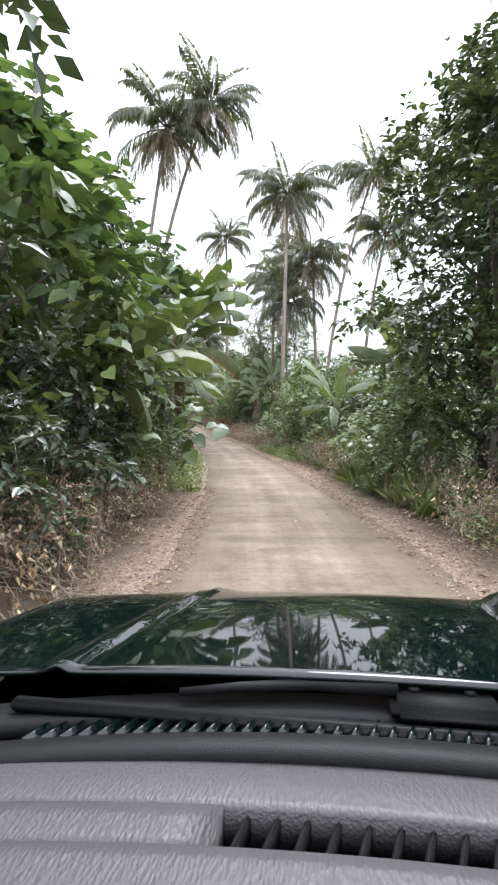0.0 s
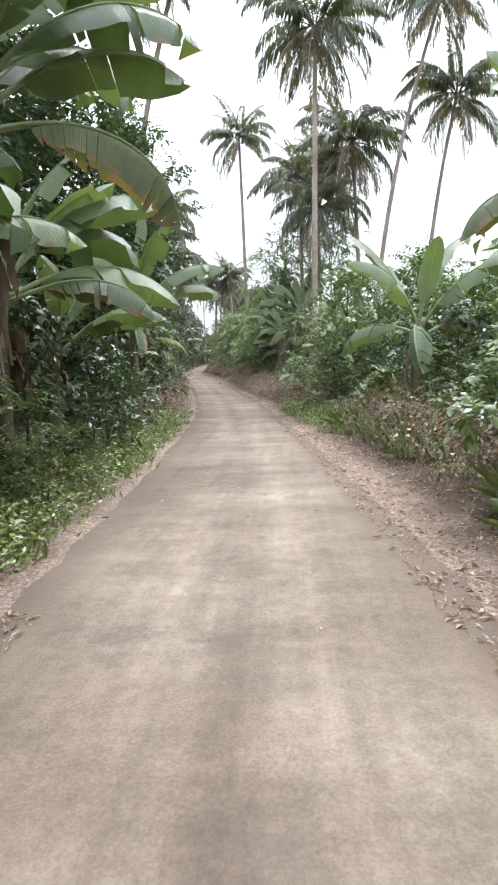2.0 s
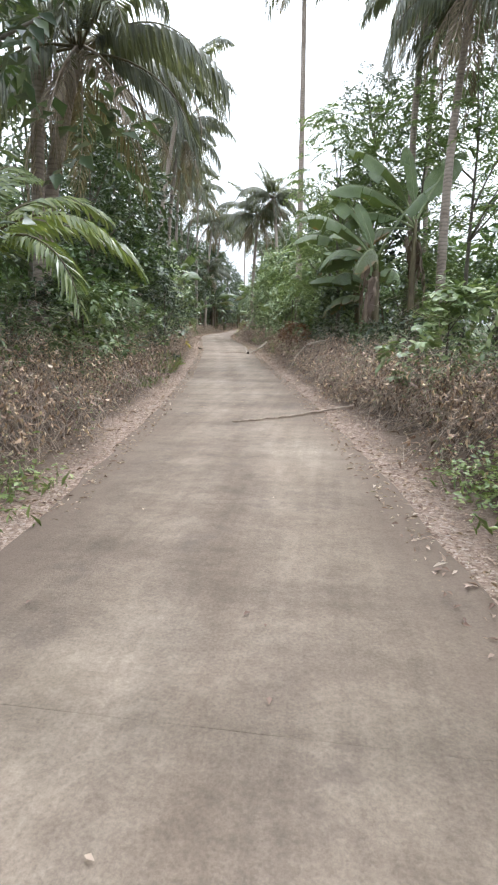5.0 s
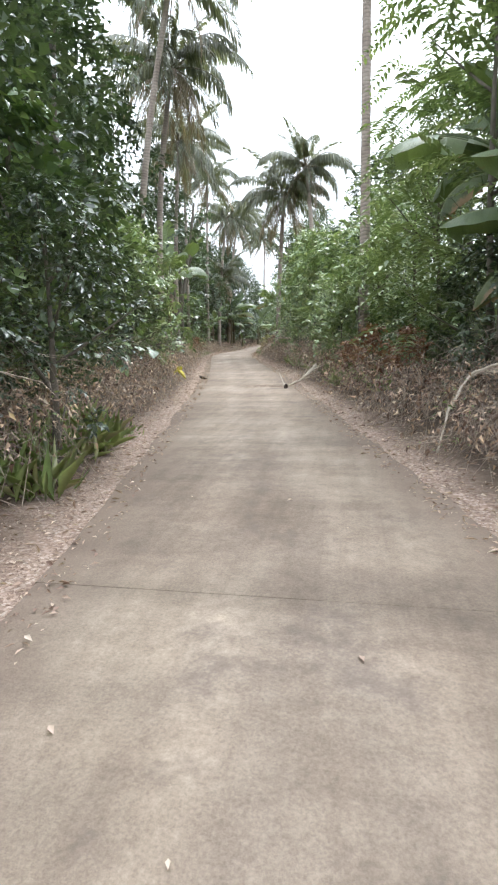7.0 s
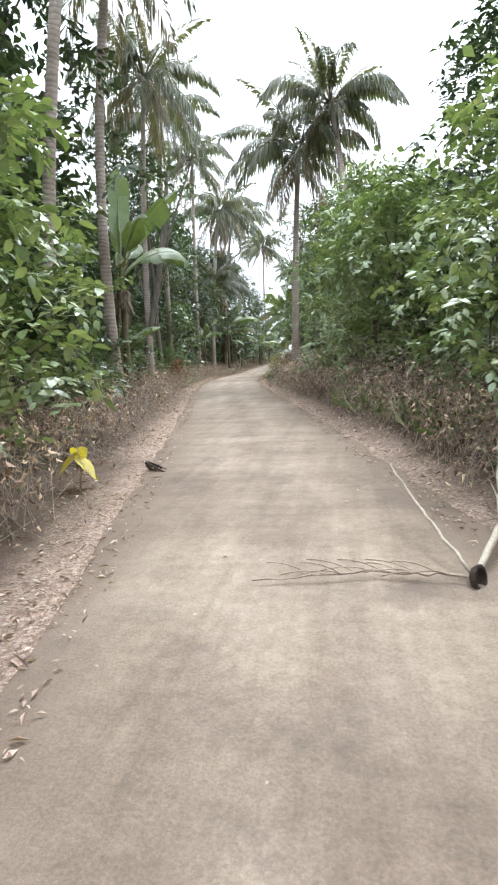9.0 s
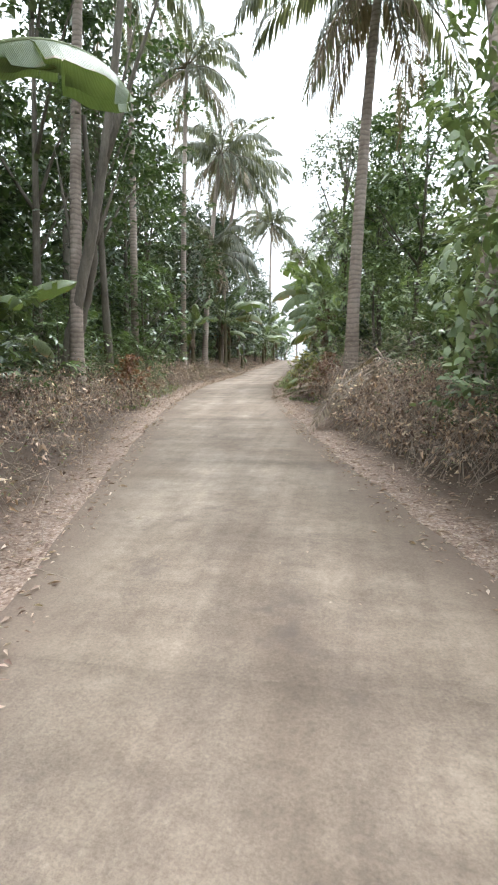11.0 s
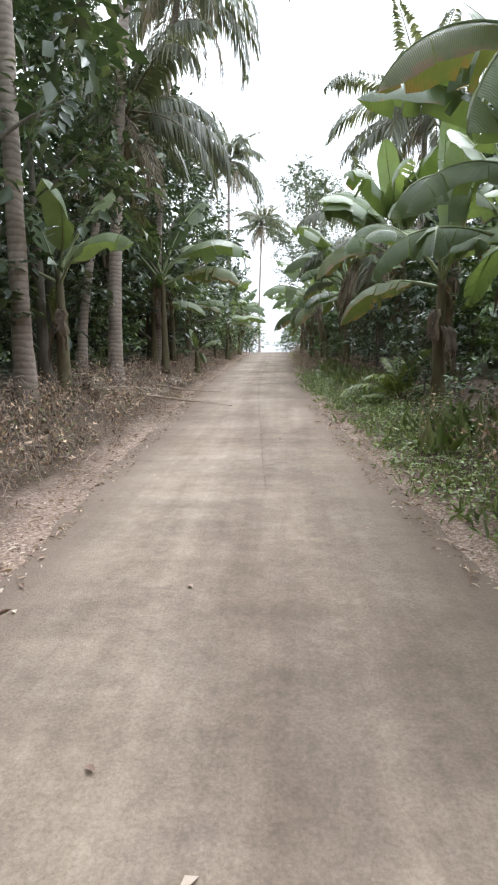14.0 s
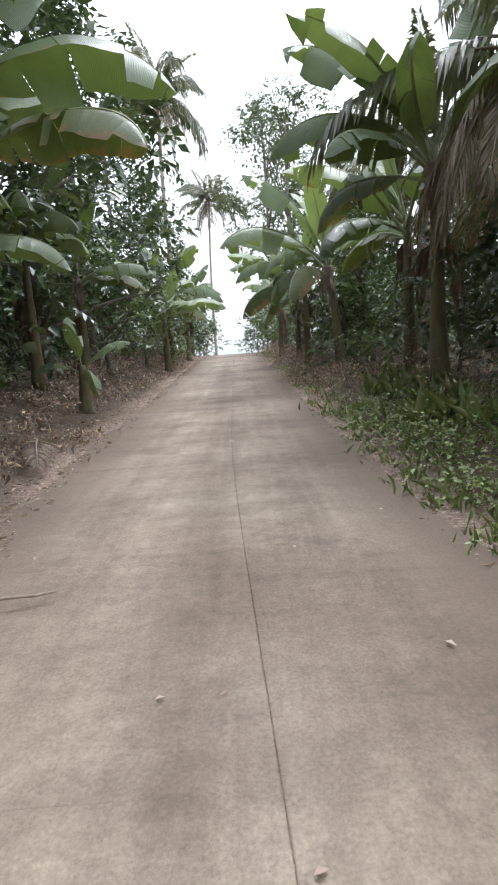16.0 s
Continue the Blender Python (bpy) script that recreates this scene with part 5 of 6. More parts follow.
def low_leaves(h, rng, spots, size, count, tall=0.25):
    for p in spots:
        n = count
        base = p + np.stack([rng.randn(n) * 0.16, rng.randn(n) * 0.16, np.abs(rng.randn(n)) * tall * 0.6], 1)
        way = unit(np.stack([rng.randn(n), rng.randn(n), rng.uniform(-0.3, 0.5, n)], 1))
        L = size * rng.uniform(0.5, 1.3, n)
        h.add(*leaf_kites(base, way, unit(np.stack([rng.randn(n) * 0.4, rng.randn(n) * 0.4, np.ones(n)], 1)), L, L * 0.6))


rng = np.random.RandomState(12)
green = Heap()
for n, y0, y1, d0, d1 in [(420, 13, 33, -1.75, -3.9), (340, 85, 105, 1.8, 3.4), (170, 24, 34, 2.1, 3.6), (90, 41, 49, -2.2, -3.4), (40, 78, 86, 1.9, 3.0), (60, 76, 84, -2.2, -3.4), (60, 104, 130, 1.8, 2.8)]:
    tufts(green, rng, scatter(rng, int(n * 0.7), y0, y1, d0, d1), 0.15, 14, 0.13, 0.011)
for n, y0, y1, d0, d1 in [(520, 13, 33, -1.9, -4.4), (460, 85, 105, 1.9, 3.8), (150, 23.5, 34, 2.2, 3.8), (60, 14, 24, 2.8, 3.6), (50, 76, 84, -2.3, -3.4), (70, 6, 13, 2.6, 3.4), (60, 104, 130, 1.9, 3.0)]:
    low_leaves(green, rng, scatter(rng, int(n * 1.7), y0, y1, d0, d1), 0.075 if y0 < 60 else 0.055, 22)
tagged(new("grass_and_weeds", green.mesh("grass_and_weeds", [WEED])), "low green grass and weeds on the verges", "grass", kind="stuff")

rng = np.random.RandomState(13)
tall_grass = Heap()
for n, y0, y1, d0, d1, blade in [(16, 45, 48, -2.3, -2.9, 0.5), (60, 9, 16, 2.5, 3.4, 0.55), (40, 19, 26, 2.8, 3.6, 0.5), (30, 52, 66, 2.6, 3.6, 0.5), (24, 84, 92, 2.4, 3.4, 0.45), (22, 96, 106, 2.8, 3.8, 0.45)]:
    tufts(tall_grass, rng, scatter(rng, n, y0, y1, d0, d1), blade, 30, 0.14, 0.011)
tagged(new("tall_grass", tall_grass.mesh("tall_grass", [WEED])), "clumps of long-bladed grass at the edge of the brush", "grass", kind="stuff")

rng = np.random.RandomState(14)
litter = Heap()
for n, y0, y1, d0, d1, power in [(14000, -2, 30, 1.3, 2.7, 1.0), (7000, -2, 14, -1.3, -2.6, 1.0), (500, 14, 33, -1.5, -3.0, 0.8), (12000, 30, 75, 1.3, 2.6, 0.9), (11000, 32, 75, -1.3, -2.7, 0.9), (10000, 75, 100, -1.4, -3.2, 0.9),
                                 (8000, 75, 96, 1.4, 2.7, 0.9), (13000, 94, 126, -1.5, -3.6, 0.9), (2500, 96, 132, 1.6, 2.5, 0.9), (5000, 0, 130, -2.2, -5.5, 1.0), (5000, 0, 130, 2.2, 5.5, 1.0)]:
    p = scatter(rng, n, y0, y1, d0, d1, power)
    p[:, 2] = np.maximum(p[:, 2], rise(p[:, 1]) + np.where(np.abs(p[:, 0] - mid(p[:, 1])) < 1.56, 0.004, -1)) + 0.012
    w = unit(np.stack([rng.randn(n), rng.randn(n), rng.uniform(-0.1, 0.3, n)], 1))
    L = rng.uniform(0.02, 0.066, n) * np.where(rng.rand(n) < 0.15, 1.8, 1.0)
    litter.add(*leaf_kites(p, w, unit(np.stack([rng.randn(n) * 0.4, rng.randn(n) * 0.4, np.ones(n)], 1)), L, np.minimum(L * rng.uniform(0.15, 0.5, n), 0.03), 0.14, 0.12))
n = 300
p = scatter(rng, n, -2, 130, -1.4, 1.4)
p[:, 2] = rise(p[:, 1]) + 0.012
w = unit(np.stack([rng.randn(n), rng.randn(n), np.zeros(n)], 1))
L = rng.uniform(0.02, 0.07, n)
litter.add(*leaf_kites(p, w, np.tile([0, 0, 1.0], (n, 1)), L, L * 0.5, 0.2, 0.05))
tagged(new("leaf_litter", litter.mesh("leaf_litter", [LITTER])), "pale fallen dry leaves strewn along the road edges", "leaf litter", kind="stuff")


# ---------------------------------------------------------------- fallen branches
def branch(name, points, r0, r1, label, mat=TWIG, twigs=(), category="branch"):
    rng = np.random.RandomState(len(name) + int(abs(points[0][1]) * 10))
    ob = thing(name, pose(*points[0]), label, category, "fallen branches")
    p = np.array(points, dtype=float) - np.array(points[0])
    u = np.linspace(0, len(p) - 1, 6 * len(p))
    line = np.stack([np.interp(u, np.arange(len(p)), p[:, k]) for k in range(3)], 1) + rng.randn(len(u), 3) * 0.006
    part("limb", tri_mesh("limb", *tube(line, np.linspace(r0, r1, len(u)), 7, 0.15, rng), mat, True), ob)
    for (at, way, length) in twigs:
        b = line[int(at * (len(u) - 1))]
        w = np.linspace(0, 1, 6)[:, None]
        part("twig", tri_mesh("twig", *tube(b + w * np.array(way) * length + w * (1 - w) * [0, 0, 0.1], np.linspace(r0 * 0.5, 0.004, 6), 5, 0.1, rng), mat, True), ob)
    return ob


def on_road(x, y, up=0.03):
    return (x, y, float(rise(y)) + up)


branch("fallen_branch", [on_road(-2.15, 36.7), on_road(-1.4, 37.2), on_road(-0.75, 38.0), on_road(-0.1, 38.5, 0.08)], 0.013, 0.024, "long thin dead branch lying across the road",
       twigs=[(0.5, (0.6, 0.7, 0.15), 0.5), (0.8, (0.5, -0.6, 0.2), 0.4)])
broom = np.random.RandomState(5)
branch("fallen_frond_stalk", [on_road(-4.7, 55.5, 0.05), on_road(-4.4, 56.1, 0.14), on_road(-4.2, 56.8, 0.3), on_road(-4.0, 57.5, 0.5)], 0.02, 0.05, "bleached palm frond stalk with a split bristly end", PALE_WOOD,
       [(0.3 + 0.5 * broom.rand(), (0.3 + 0.2 * broom.randn(), 0.85, 0.25 + 0.16 * broom.randn()), 0.9 + 0.5 * broom.rand()) for _ in range(14)], category="palm frond")
branch("fallen_frond_stalk", [on_road(-4.75, 55.5, 0.06), on_road(-4.95, 56.2, 0.25), on_road(-5.1, 56.9, 0.42)], 0.014, 0.006, "thin pale split of a palm stalk", PALE_WOOD, category="palm frond")
branch("fallen_branch", [on_road(-4.75, 55.45, 0.04), on_road(-5.3, 55.5, 0.05), on_road(-6.1, 55.35, 0.03)], 0.010, 0.005, "thin brown dry frond rib lying across the road", TWIG, [(0.15 + 0.05 * k, (-0.85, (0.35 if k % 2 else -0.35), 0.1), 0.3 + 0.02 * (k % 5)) for k in range(14)])
branch("fallen_frond_stalk", [on_road(-1.95, 47.2, 0.05), on_road(-1.75, 47.7, 0.5), on_road(-1.35, 48.4, 0.9), on_road(-0.7, 49.2, 1.0)], 0.012, 0.024, "bleached curved palm stalk leaning out of the brush", PALE_WOOD, category="palm frond")
branch("fallen_branch", [on_road(-13.35, 95.8, 0.04), on_road(-14.4, 96.1, 0.12), on_road(-15.6, 96.2, 0.25), on_road(-17.0, 96.8, 0.5)], 0.010, 0.035, "dead frond stalk lying on the verge", TWIG, [(0.4, (-0.8, 0.6, 0.3), 0.8), (0.6, (-0.7, -0.5, 0.3), 0.7)])
branch("fallen_branch", [on_road(-14.0, 98.9, 0.05), on_road(-14.9, 98.7, 0.12), on_road(-16.2, 98.3, 0.4)], 0.008, 0.025, "dead stick lying on the verge", TWIG, [(0.5, (-0.6, 0.7, 0.2), 0.6)])
branch("fallen_branch", [on_road(-8.9, 81.0, 0.1), on_road(-7.9, 80.4, 0.8), on_road(-6.8, 80.0, 0.9)], 0.02, 0.035, "dry branch resting on the brush pile", TWIG, [(0.5, (0.4, 0.7, 0.5), 0.7)])
branch("sapling", [on_road(-15.4, 135.0, 0.3), on_road(-15.0, 135.0, 1.6), on_road(-14.75, 135.1, 2.4), on_road(-14.6, 135.0, 3.9)], 0.07, 0.04, "thin pale crooked sapling trunk beside the crest", PALE_WOOD, (), "tree")


def ground_at(x, y, up):
    return (x, y, land(x, y) + up)


branch("forked_tree", [ground_at(-15.05, 76.2, -0.1), ground_at(-14.75, 76.2, 1.6), (-14.14, 76.2, 7.4), (-13.72, 76.2, 9.5), (-13.45, 76.2, 11.2), (-13.2, 76.3, 13.4)], 0.17, 0.08, "bare leaning forked trunk in the forest edge", BARK,
       [(0.55, (0.36, 0.02, 0.93), 6.5), (0.5, (0.18, 0.15, 0.97), 5.0), (0.3, (-0.2, 0.1, 0.95), 4.0)], "tree")
branch("forked_tree", [ground_at(-15.3, 76.9, -0.1), ground_at(-14.6, 76.8, 2.4), (-14.3, 76.7, 7.0), (-14.5, 76.7, 10.5)], 0.12, 0.06, "thin grey forest trunk beside a forked tree", BARK, [(0.7, (0.3, 0.1, 0.9), 3.0)], "tree")


def strewn_frond(x, y, turn, size, seed, tip=(-4, 0)):
    ob = thing("fallen_palm_frond", pose(x, y, land(x, y) + 0.1, tip[0], tip[1], turn) @ Matrix.Scale(size, 4), "dry brown palm frond lying on the bank", "palm frond", "fallen fronds")
    part("frond", FLAT[seed % 2], ob)


FLAT = [frond_mesh("dry_frond", 80 + k, 3.2, 14, 40, 40, 0.6, 0.35, DEADS) for k in range(2)]
for k, (x, y, turn, size) in enumerate([(-8.6, 79.4, 20, 0.8), (-7.4, 80.6, 120, 0.8), (-8.3, 81.6, 250, 0.75), (-15.4, 97.2, 80, 0.9), (-16.9, 96.2, 200, 0.8), (-16.2, 99.2, 30, 0.8), (-16.6, 94.5, 300, 0.7), (-9.9, 61.5, 160, 0.6),
                                        (-9.2, 59.0, 80, 0.6), (-15.9, 95.4, 100, 0.8), (-15.2, 99.0, 70, 0.7), (-17.2, 98.6, 150, 0.8), (-15.6, 96.4, 60, 0.7), (-7.9, 79.0, 70, 0.7), (-1.0, 47.2, 330, 0.5), (-15.8, 103.4, 200, 0.6)]):
    strewn_frond(x, y, turn, size, k)
# fronds heaped round the foot of the palm beside the road, and one caught in the brush
for k, (x, y, up, turn, size, lean) in enumerate([(-7.9, 77.0, 0.9, 170, 0.6, -35), (-7.0, 76.8, 1.2, 60, 0.6, -35), (-7.7, 78.2, 1.0, 190, 0.6, -40), (-7.2, 77.0, 1.3, 200, 0.8, -45), (-7.3, 76.3, 0.8, 150, 0.6, -30), (-7.4, 78.9, 0.8, 170, 0.6, -30),
                                                   (-7.0, 75.9, 1.0, 20, 0.75, -30), (-7.6, 75.2, 0.9, 150, 0.7, -30), (-1.4, 48.3, 0.75, -38, 0.55, 0)]):
    ob = thing("fallen_palm_frond", pose(x, y, land(x, y) + up, lean, 0, turn) @ Matrix.Scale(size, 4), "dry brown palm frond hanging over the brush", "palm frond", "fallen fronds")
    part("frond", FLAT[k % 2], ob)


def yellow_plant(x, y):
    """A sapling whose big leaves have turned yellow."""
    ob = thing("yellowed_sapling", pose(x, y, land(x, y)), "thin sapling with bright yellow withered leaves", "plant")
    part("stem", tri_mesh("stem", *tube([(0, 0, 0), (0.03, 0.02, 0.25), (0.0, 0.0, 0.5)], [0.012, 0.009, 0.006], 6), TWIG, True), ob)
    for k, (turn, z) in enumerate([(20, 0.6), (140, 0.52), (255, 0.45), (320, 0.36)]):
        v, t = leaf_hearts(np.zeros((1, 3)), unit(np.array([[0, 0.7, -0.55]])), np.array([[0, 0.3, 1.0]]), np.array([0.36]), np.array([0.22]))
        part("leaf", tri_mesh("leaf", v, t, YELLOW_LEAF), ob, "yellow drooping leaf", pose(0, 0, z * 0.8, 0, 0, turn) @ Matrix.Scale(0.95, 4))


yellow_plant(-8.55, 57.7)


def husk_mesh():
    """A split coconut husk: a thick open half shell."""
    bm = bmesh.new()
    bmesh.ops.create_uvsphere(bm, u_segments=10, v_segments=7, radius=0.12)
    bmesh.ops.bisect_plane(bm, geom=bm.verts[:] + bm.edges[:] + bm.faces[:], plane_co=(0, 0, 0.01), plane_no=(0, 0, 1), clear_outer=True)
    bmesh.ops.solidify(bm, geom=bm.faces[:], thickness=0.025)
    for v in bm.verts:
        v.co.y *= 1.3
    me = bpy.data.meshes.new("coconut_husk")
    bm.to_mesh(me)
    bm.free()
    me.materials.append(PALE_WOOD)
    return me


HUSK = husk_mesh()
ob = set_at(new("broken_husk", HUSK.copy()), pose(*on_road(-4.70, 55.42, 0.05), 75, 20, 40) @ Matrix.Scale(0.55, 4))
ob.data.materials[0] = CHAR
tagged(ob, "dark broken coconut husk lying on the road", "coconut husk")
ob = set_at(new("broken_husk", HUSK.copy()), pose(-7.98, 58.75, land(-7.98, 58.75) + 0.05, 20, 10, 70) @ Matrix.Diagonal((0.8, 1.5, 0.8, 1)))
ob.data.materials[0] = CHAR
tagged(ob, "dark curled dry sheath lying at the road edge", "dry sheath")
rng = np.random.RandomState(31)
for k in range(9):
    x, y = -15.75 + rng.uniform(-0.35, 0.5), 100.9 + rng.uniform(-0.5, 0.6)
    ob = set_at(new("coconut_husk", HUSK), pose(x, y, land(x, y) + 0.10, rng.uniform(-60, 60), rng.uniform(-60, 60), rng.uniform(0, 360)))
    tagged(ob, "pale split coconut husk beside a palm trunk", "coconut husk", "coconut husks")


# ---------------------------------------------------------------- the car, standing where the drive begins
def paint():
    mat, bsdf, out = blank("dark_green_paint")
    fleck = noise_tex(mat, 900.0, 2.0)
    dust = noise_tex(mat, 5.0, 5.0)
    col = ramp(mat, fleck, [(0.35, (0.0012, 0.0045, 0.0048)), (0.65, (0.002, 0.008, 0.008))])
    col = blend(mat, ramp(mat, dust, [(0.4, (0, 0, 0)), (0.95, (0.04, 0.04, 0.04))]), col, (0.2, 0.19, 0.16))
    link(mat, col, bsdf.inputs["Base Color"])
    bsdf.inputs["Metallic"].default_value = 0.0
    bsdf.inputs["Roughness"].default_value = 0.025
    bsdf.inputs["Specular IOR Level"].default_value = 0.6
    return mat


def plastic(name, dark, light, rough, grain, relief, stretch=(1, 1, 1)):
    mat, bsdf, out = blank(name)
    tc = node(mat, "ShaderNodeTexCoord")
    mp = node(mat, "ShaderNodeMapping")
    mp.inputs["Scale"].default_value = stretch
    link(mat, tc.outputs["Object"], mp.inputs["Vector"])
    vor = node(mat, "ShaderNodeTexVoronoi", Scale=grain)
    link(mat, mp.outputs[0], vor.inputs["Vector"])
    fine = noise_tex(mat, grain * 0.6, 5.0, 0.7, mp.outputs[0])
    smear = noise_tex(mat, 3.0, 4.0)
    link(mat, blend(mat, smear, dark, light), bsdf.inputs["Base Color"])
    bsdf.inputs["Roughness"].default_value = rough
    bsdf.inputs["Specular IOR Level"].default_value = 0.5 if rough < 0.45 else 0.2
    bump(mat, bsdf, blend(mat, 0.5, vor.outputs["Distance"], fine), relief, 0.004)
    return mat


PAINT = paint()
DASH = plastic("grained_grey_dash", (0.085, 0.077, 0.082), (0.125, 0.113, 0.119), 0.42, 230.0, 0.5, (1, 0.4, 1))
BLACK_TRIM = plastic("black_trim", (0.010, 0.010, 0.011), (0.024, 0.024, 0.026), 0.5, 300.0, 0.2)
GREY_TRIM = plastic("grey_trim", (0.008, 0.008, 0.009), (0.016, 0.016, 0.018), 0.6, 300.0, 0.2)
RUBBER = plastic("tyre_rubber", (0.02, 0.02, 0.02), (0.05, 0.045, 0.04), 0.85, 60.0, 0.4)
STEEL = plastic("wheel_rim", (0.35, 0.35, 0.36), (0.45, 0.45, 0.46), 0.35, 200.0, 0.1)


def sheet(xs, ys, height, thick=0.012, shift=None):
    """A curved panel with thickness over a grid of x and y."""
    X, Yg = np.meshgrid(xs, ys)
    if shift is not None:
        X, Yg = shift(X, Yg)
    Z = height(X, Yg)
    n = X.size
    top = np.stack([X, Yg, Z], -1).reshape(-1, 3)
    v = np.concatenate([top, top - [0, 0, thick]])
    i = np.arange(n).reshape(X.shape)
    a, b, c, d = i[:-1, :-1].ravel(), i[:-1, 1:].ravel(), i[1:, 1:].ravel(), i[1:, :-1].ravel()
    t = [np.stack([a, b, c], 1), np.stack([a, c, d], 1), np.stack([c, b, a], 1) + n, np.stack([d, c, a], 1) + n]
    loop = np.concatenate([i[0, :], i[1:, -1], i[-1, -2::-1], i[-2:0:-1, 0]])
    nxt = np.roll(loop, -1)
    t += [np.stack([loop, loop + n, nxt + n], 1), np.stack([loop, nxt + n, nxt], 1)]
    return v, np.concatenate(t)


def block(cx, cy, cz, sx, sy, sz, bevel=0.01):
    bm = bmesh.new()
    bmesh.ops.create_cube(bm, size=1)
    bmesh.ops.scale(bm, vec=(sx, sy, sz), verts=bm.verts)
    bmesh.ops.bevel(bm, geom=bm.edges[:], offset=min(bevel, min(sx, sy, sz) * 0.4), segments=2, affect="EDGES")
    bmesh.ops.triangulate(bm, faces=bm.faces[:])
    bm.verts.ensure_lookup_table()
    v = np.array([w.co[:] for w in bm.verts]) + [cx, cy, cz]
    t = [[w.index for w in f.verts] for f in bm.faces]
    bm.free()
    return v, t


CAR_X, CAR_TURN = 0.13, -8.0
car = thing("car", pose(CAR_X, -0.15, 0.0, 0, 0, CAR_TURN), "dark green car with a grained grey dashboard on the road", "car")


def hood_z(x, y):
    f = (y - 0.98) / 0.80
    side = np.abs(x)
    return 1.105 - 0.055 * f - 0.05 * f ** 4 - 0.04 * (side / 0.85) ** 2 - 0.10 * smoothstep(0.92, 1.16, side) + 0.014 * np.exp(-((side - 0.61 + 0.15 * f) / 0.016) ** 2)


hood = part("hood", tri_mesh("hood", *sheet(np.linspace(-1.12, 1.12, 97), np.linspace(0.98, 1.80, 25), hood_z, 0.008, lambda x, y: (x * (1 - 0.05 * (y - 0.98)), y - 0.10 * (x / 0.9) ** 2 * (y - 0.9))), PAINT, True), car, "dark green polished hood")


def scoop_z(x, y):
    rx, ry = (x - 0.52) / 0.30, (y - 1.36) / 0.30
    return hood_z(x, y) - 0.01 + 0.075 * (1 - smoothstep(0.55, 1.0, np.maximum(np.abs(rx), np.abs(ry))))


part("air_scoop", tri_mesh("air_scoop", *sheet(np.linspace(0.22, 0.80, 25), np.linspace(1.07, 1.64, 25), scoop_z, 0.01), PAINT, True), hood, "raised hood scoop with a bright rim")

# front bodywork below the hood
FENDER = tri_mesh("fender", *block(0, 0, 0, 0.12, 1.75, 0.48, 0.04), PAINT)
WING = tri_mesh("wing_top", *block(0, 0, 0, 0.14, 0.84, 0.10, 0.03), PAINT)
for sx in (-0.95, 0.95):
    part("fender", FENDER, car, "", pose(sx, 0.75, 0.66))
    part("wing_top", WING, car, "", pose(sx, 0.62, 0.985))
part("front_panel", tri_mesh("front_panel", *block(0, 1.52, 0.66, 1.86, 0.14, 0.52, 0.04), PAINT), car)
part("floor_pan", tri_mesh("floor_pan", *block(0, 0.35, 0.42, 1.60, 2.6, 0.10, 0.03), BLACK_TRIM), car)
part("bumper", tri_mesh("bumper", *block(0, 1.62, 0.50, 1.9, 0.14, 0.20, 0.05), GREY_TRIM), car, "grey bumper")
TYRE = tri_mesh("tyre", *tube(np.stack([np.linspace(-0.1, 0.1, 7), np.zeros(7), np.zeros(7)], 1), [0.28, 0.32, 0.33, 0.33, 0.33, 0.32, 0.28], 28), RUBBER, True)
RIM = tri_mesh("rim", *tube(np.stack([np.linspace(-0.104, 0.104, 5), np.zeros(5), np.zeros(5)], 1), [0.16, 0.19, 0.19, 0.19, 0.16], 20), STEEL, True)
for sx in (-0.82, 0.82):
    for sy in (1.15, -0.75):
        wheel = part("wheel", TYRE, car, "", pose(sx, sy, 0.33))
        part("rim", RIM, wheel)


# cowl below the windscreen, with its row of slots
def arc(x, depth=0.10):
    return -depth * (x / 0.75) ** 2


cowl = part("cowl_panel", tri_mesh("cowl_panel", *sheet(np.linspace(-1.02, 1.02, 41), [0.0, 0.04, 0.075], lambda x, y: 1.06 - 0.02 * (x / 0.75) ** 2 + 0 * y, 0.03, lambda x, y: (x, y + 0.945 + arc(x))), BLACK_TRIM, True), car, "black cowl strip below the windscreen")
part("slot_bed", tri_mesh("slot_bed", *sheet(np.linspace(-1.02, 1.02, 41), [0.0, 0.05, 0.075], lambda x, y: 1.03 - 0.02 * (x / 0.75) ** 2 + 0 * y, 0.02, lambda x, y: (x, y + 0.865 + arc(x))), BLACK_TRIM, True), cowl)
part("green_edge", tri_mesh("green_edge", *sheet(np.linspace(0.235, 0.8, 17), [0.0, 0.03, 0.06], lambda x, y: 1.066 - 0.02 * (x / 0.75) ** 2 + 0 * y, 0.03, lambda x, y: (x, y + 0.875 + arc(x))), PAINT, True), cowl, "green painted cowl edge")
SLAT = tri_mesh("slat", *block(0, 0, 0, 0.013, 0.065, 0.02, 0.004), PAINT)
for k in range(30):
    x = -0.57 + k * 0.0262
    part("slat", SLAT, cowl, "", pose(x, 0.905 + float(arc(x)), 1.06 - 0.02 * (x / 0.75) ** 2, -8, 0, -18 - 14 * x))

part("glass_seal", tri_mesh("glass_seal", *sheet(np.linspace(-1.02, 1.02, 41), [0.0, 0.035, 0.075], lambda x, y: 1.088 - 0.02 * (x / 0.75) ** 2 - 0.4 * np.maximum(0, y - 0.84 - arc(x)), 0.03, lambda x, y: (x, y + 0.80 + arc(x))), BLACK_TRIM, True), cowl, "black rubber seal")

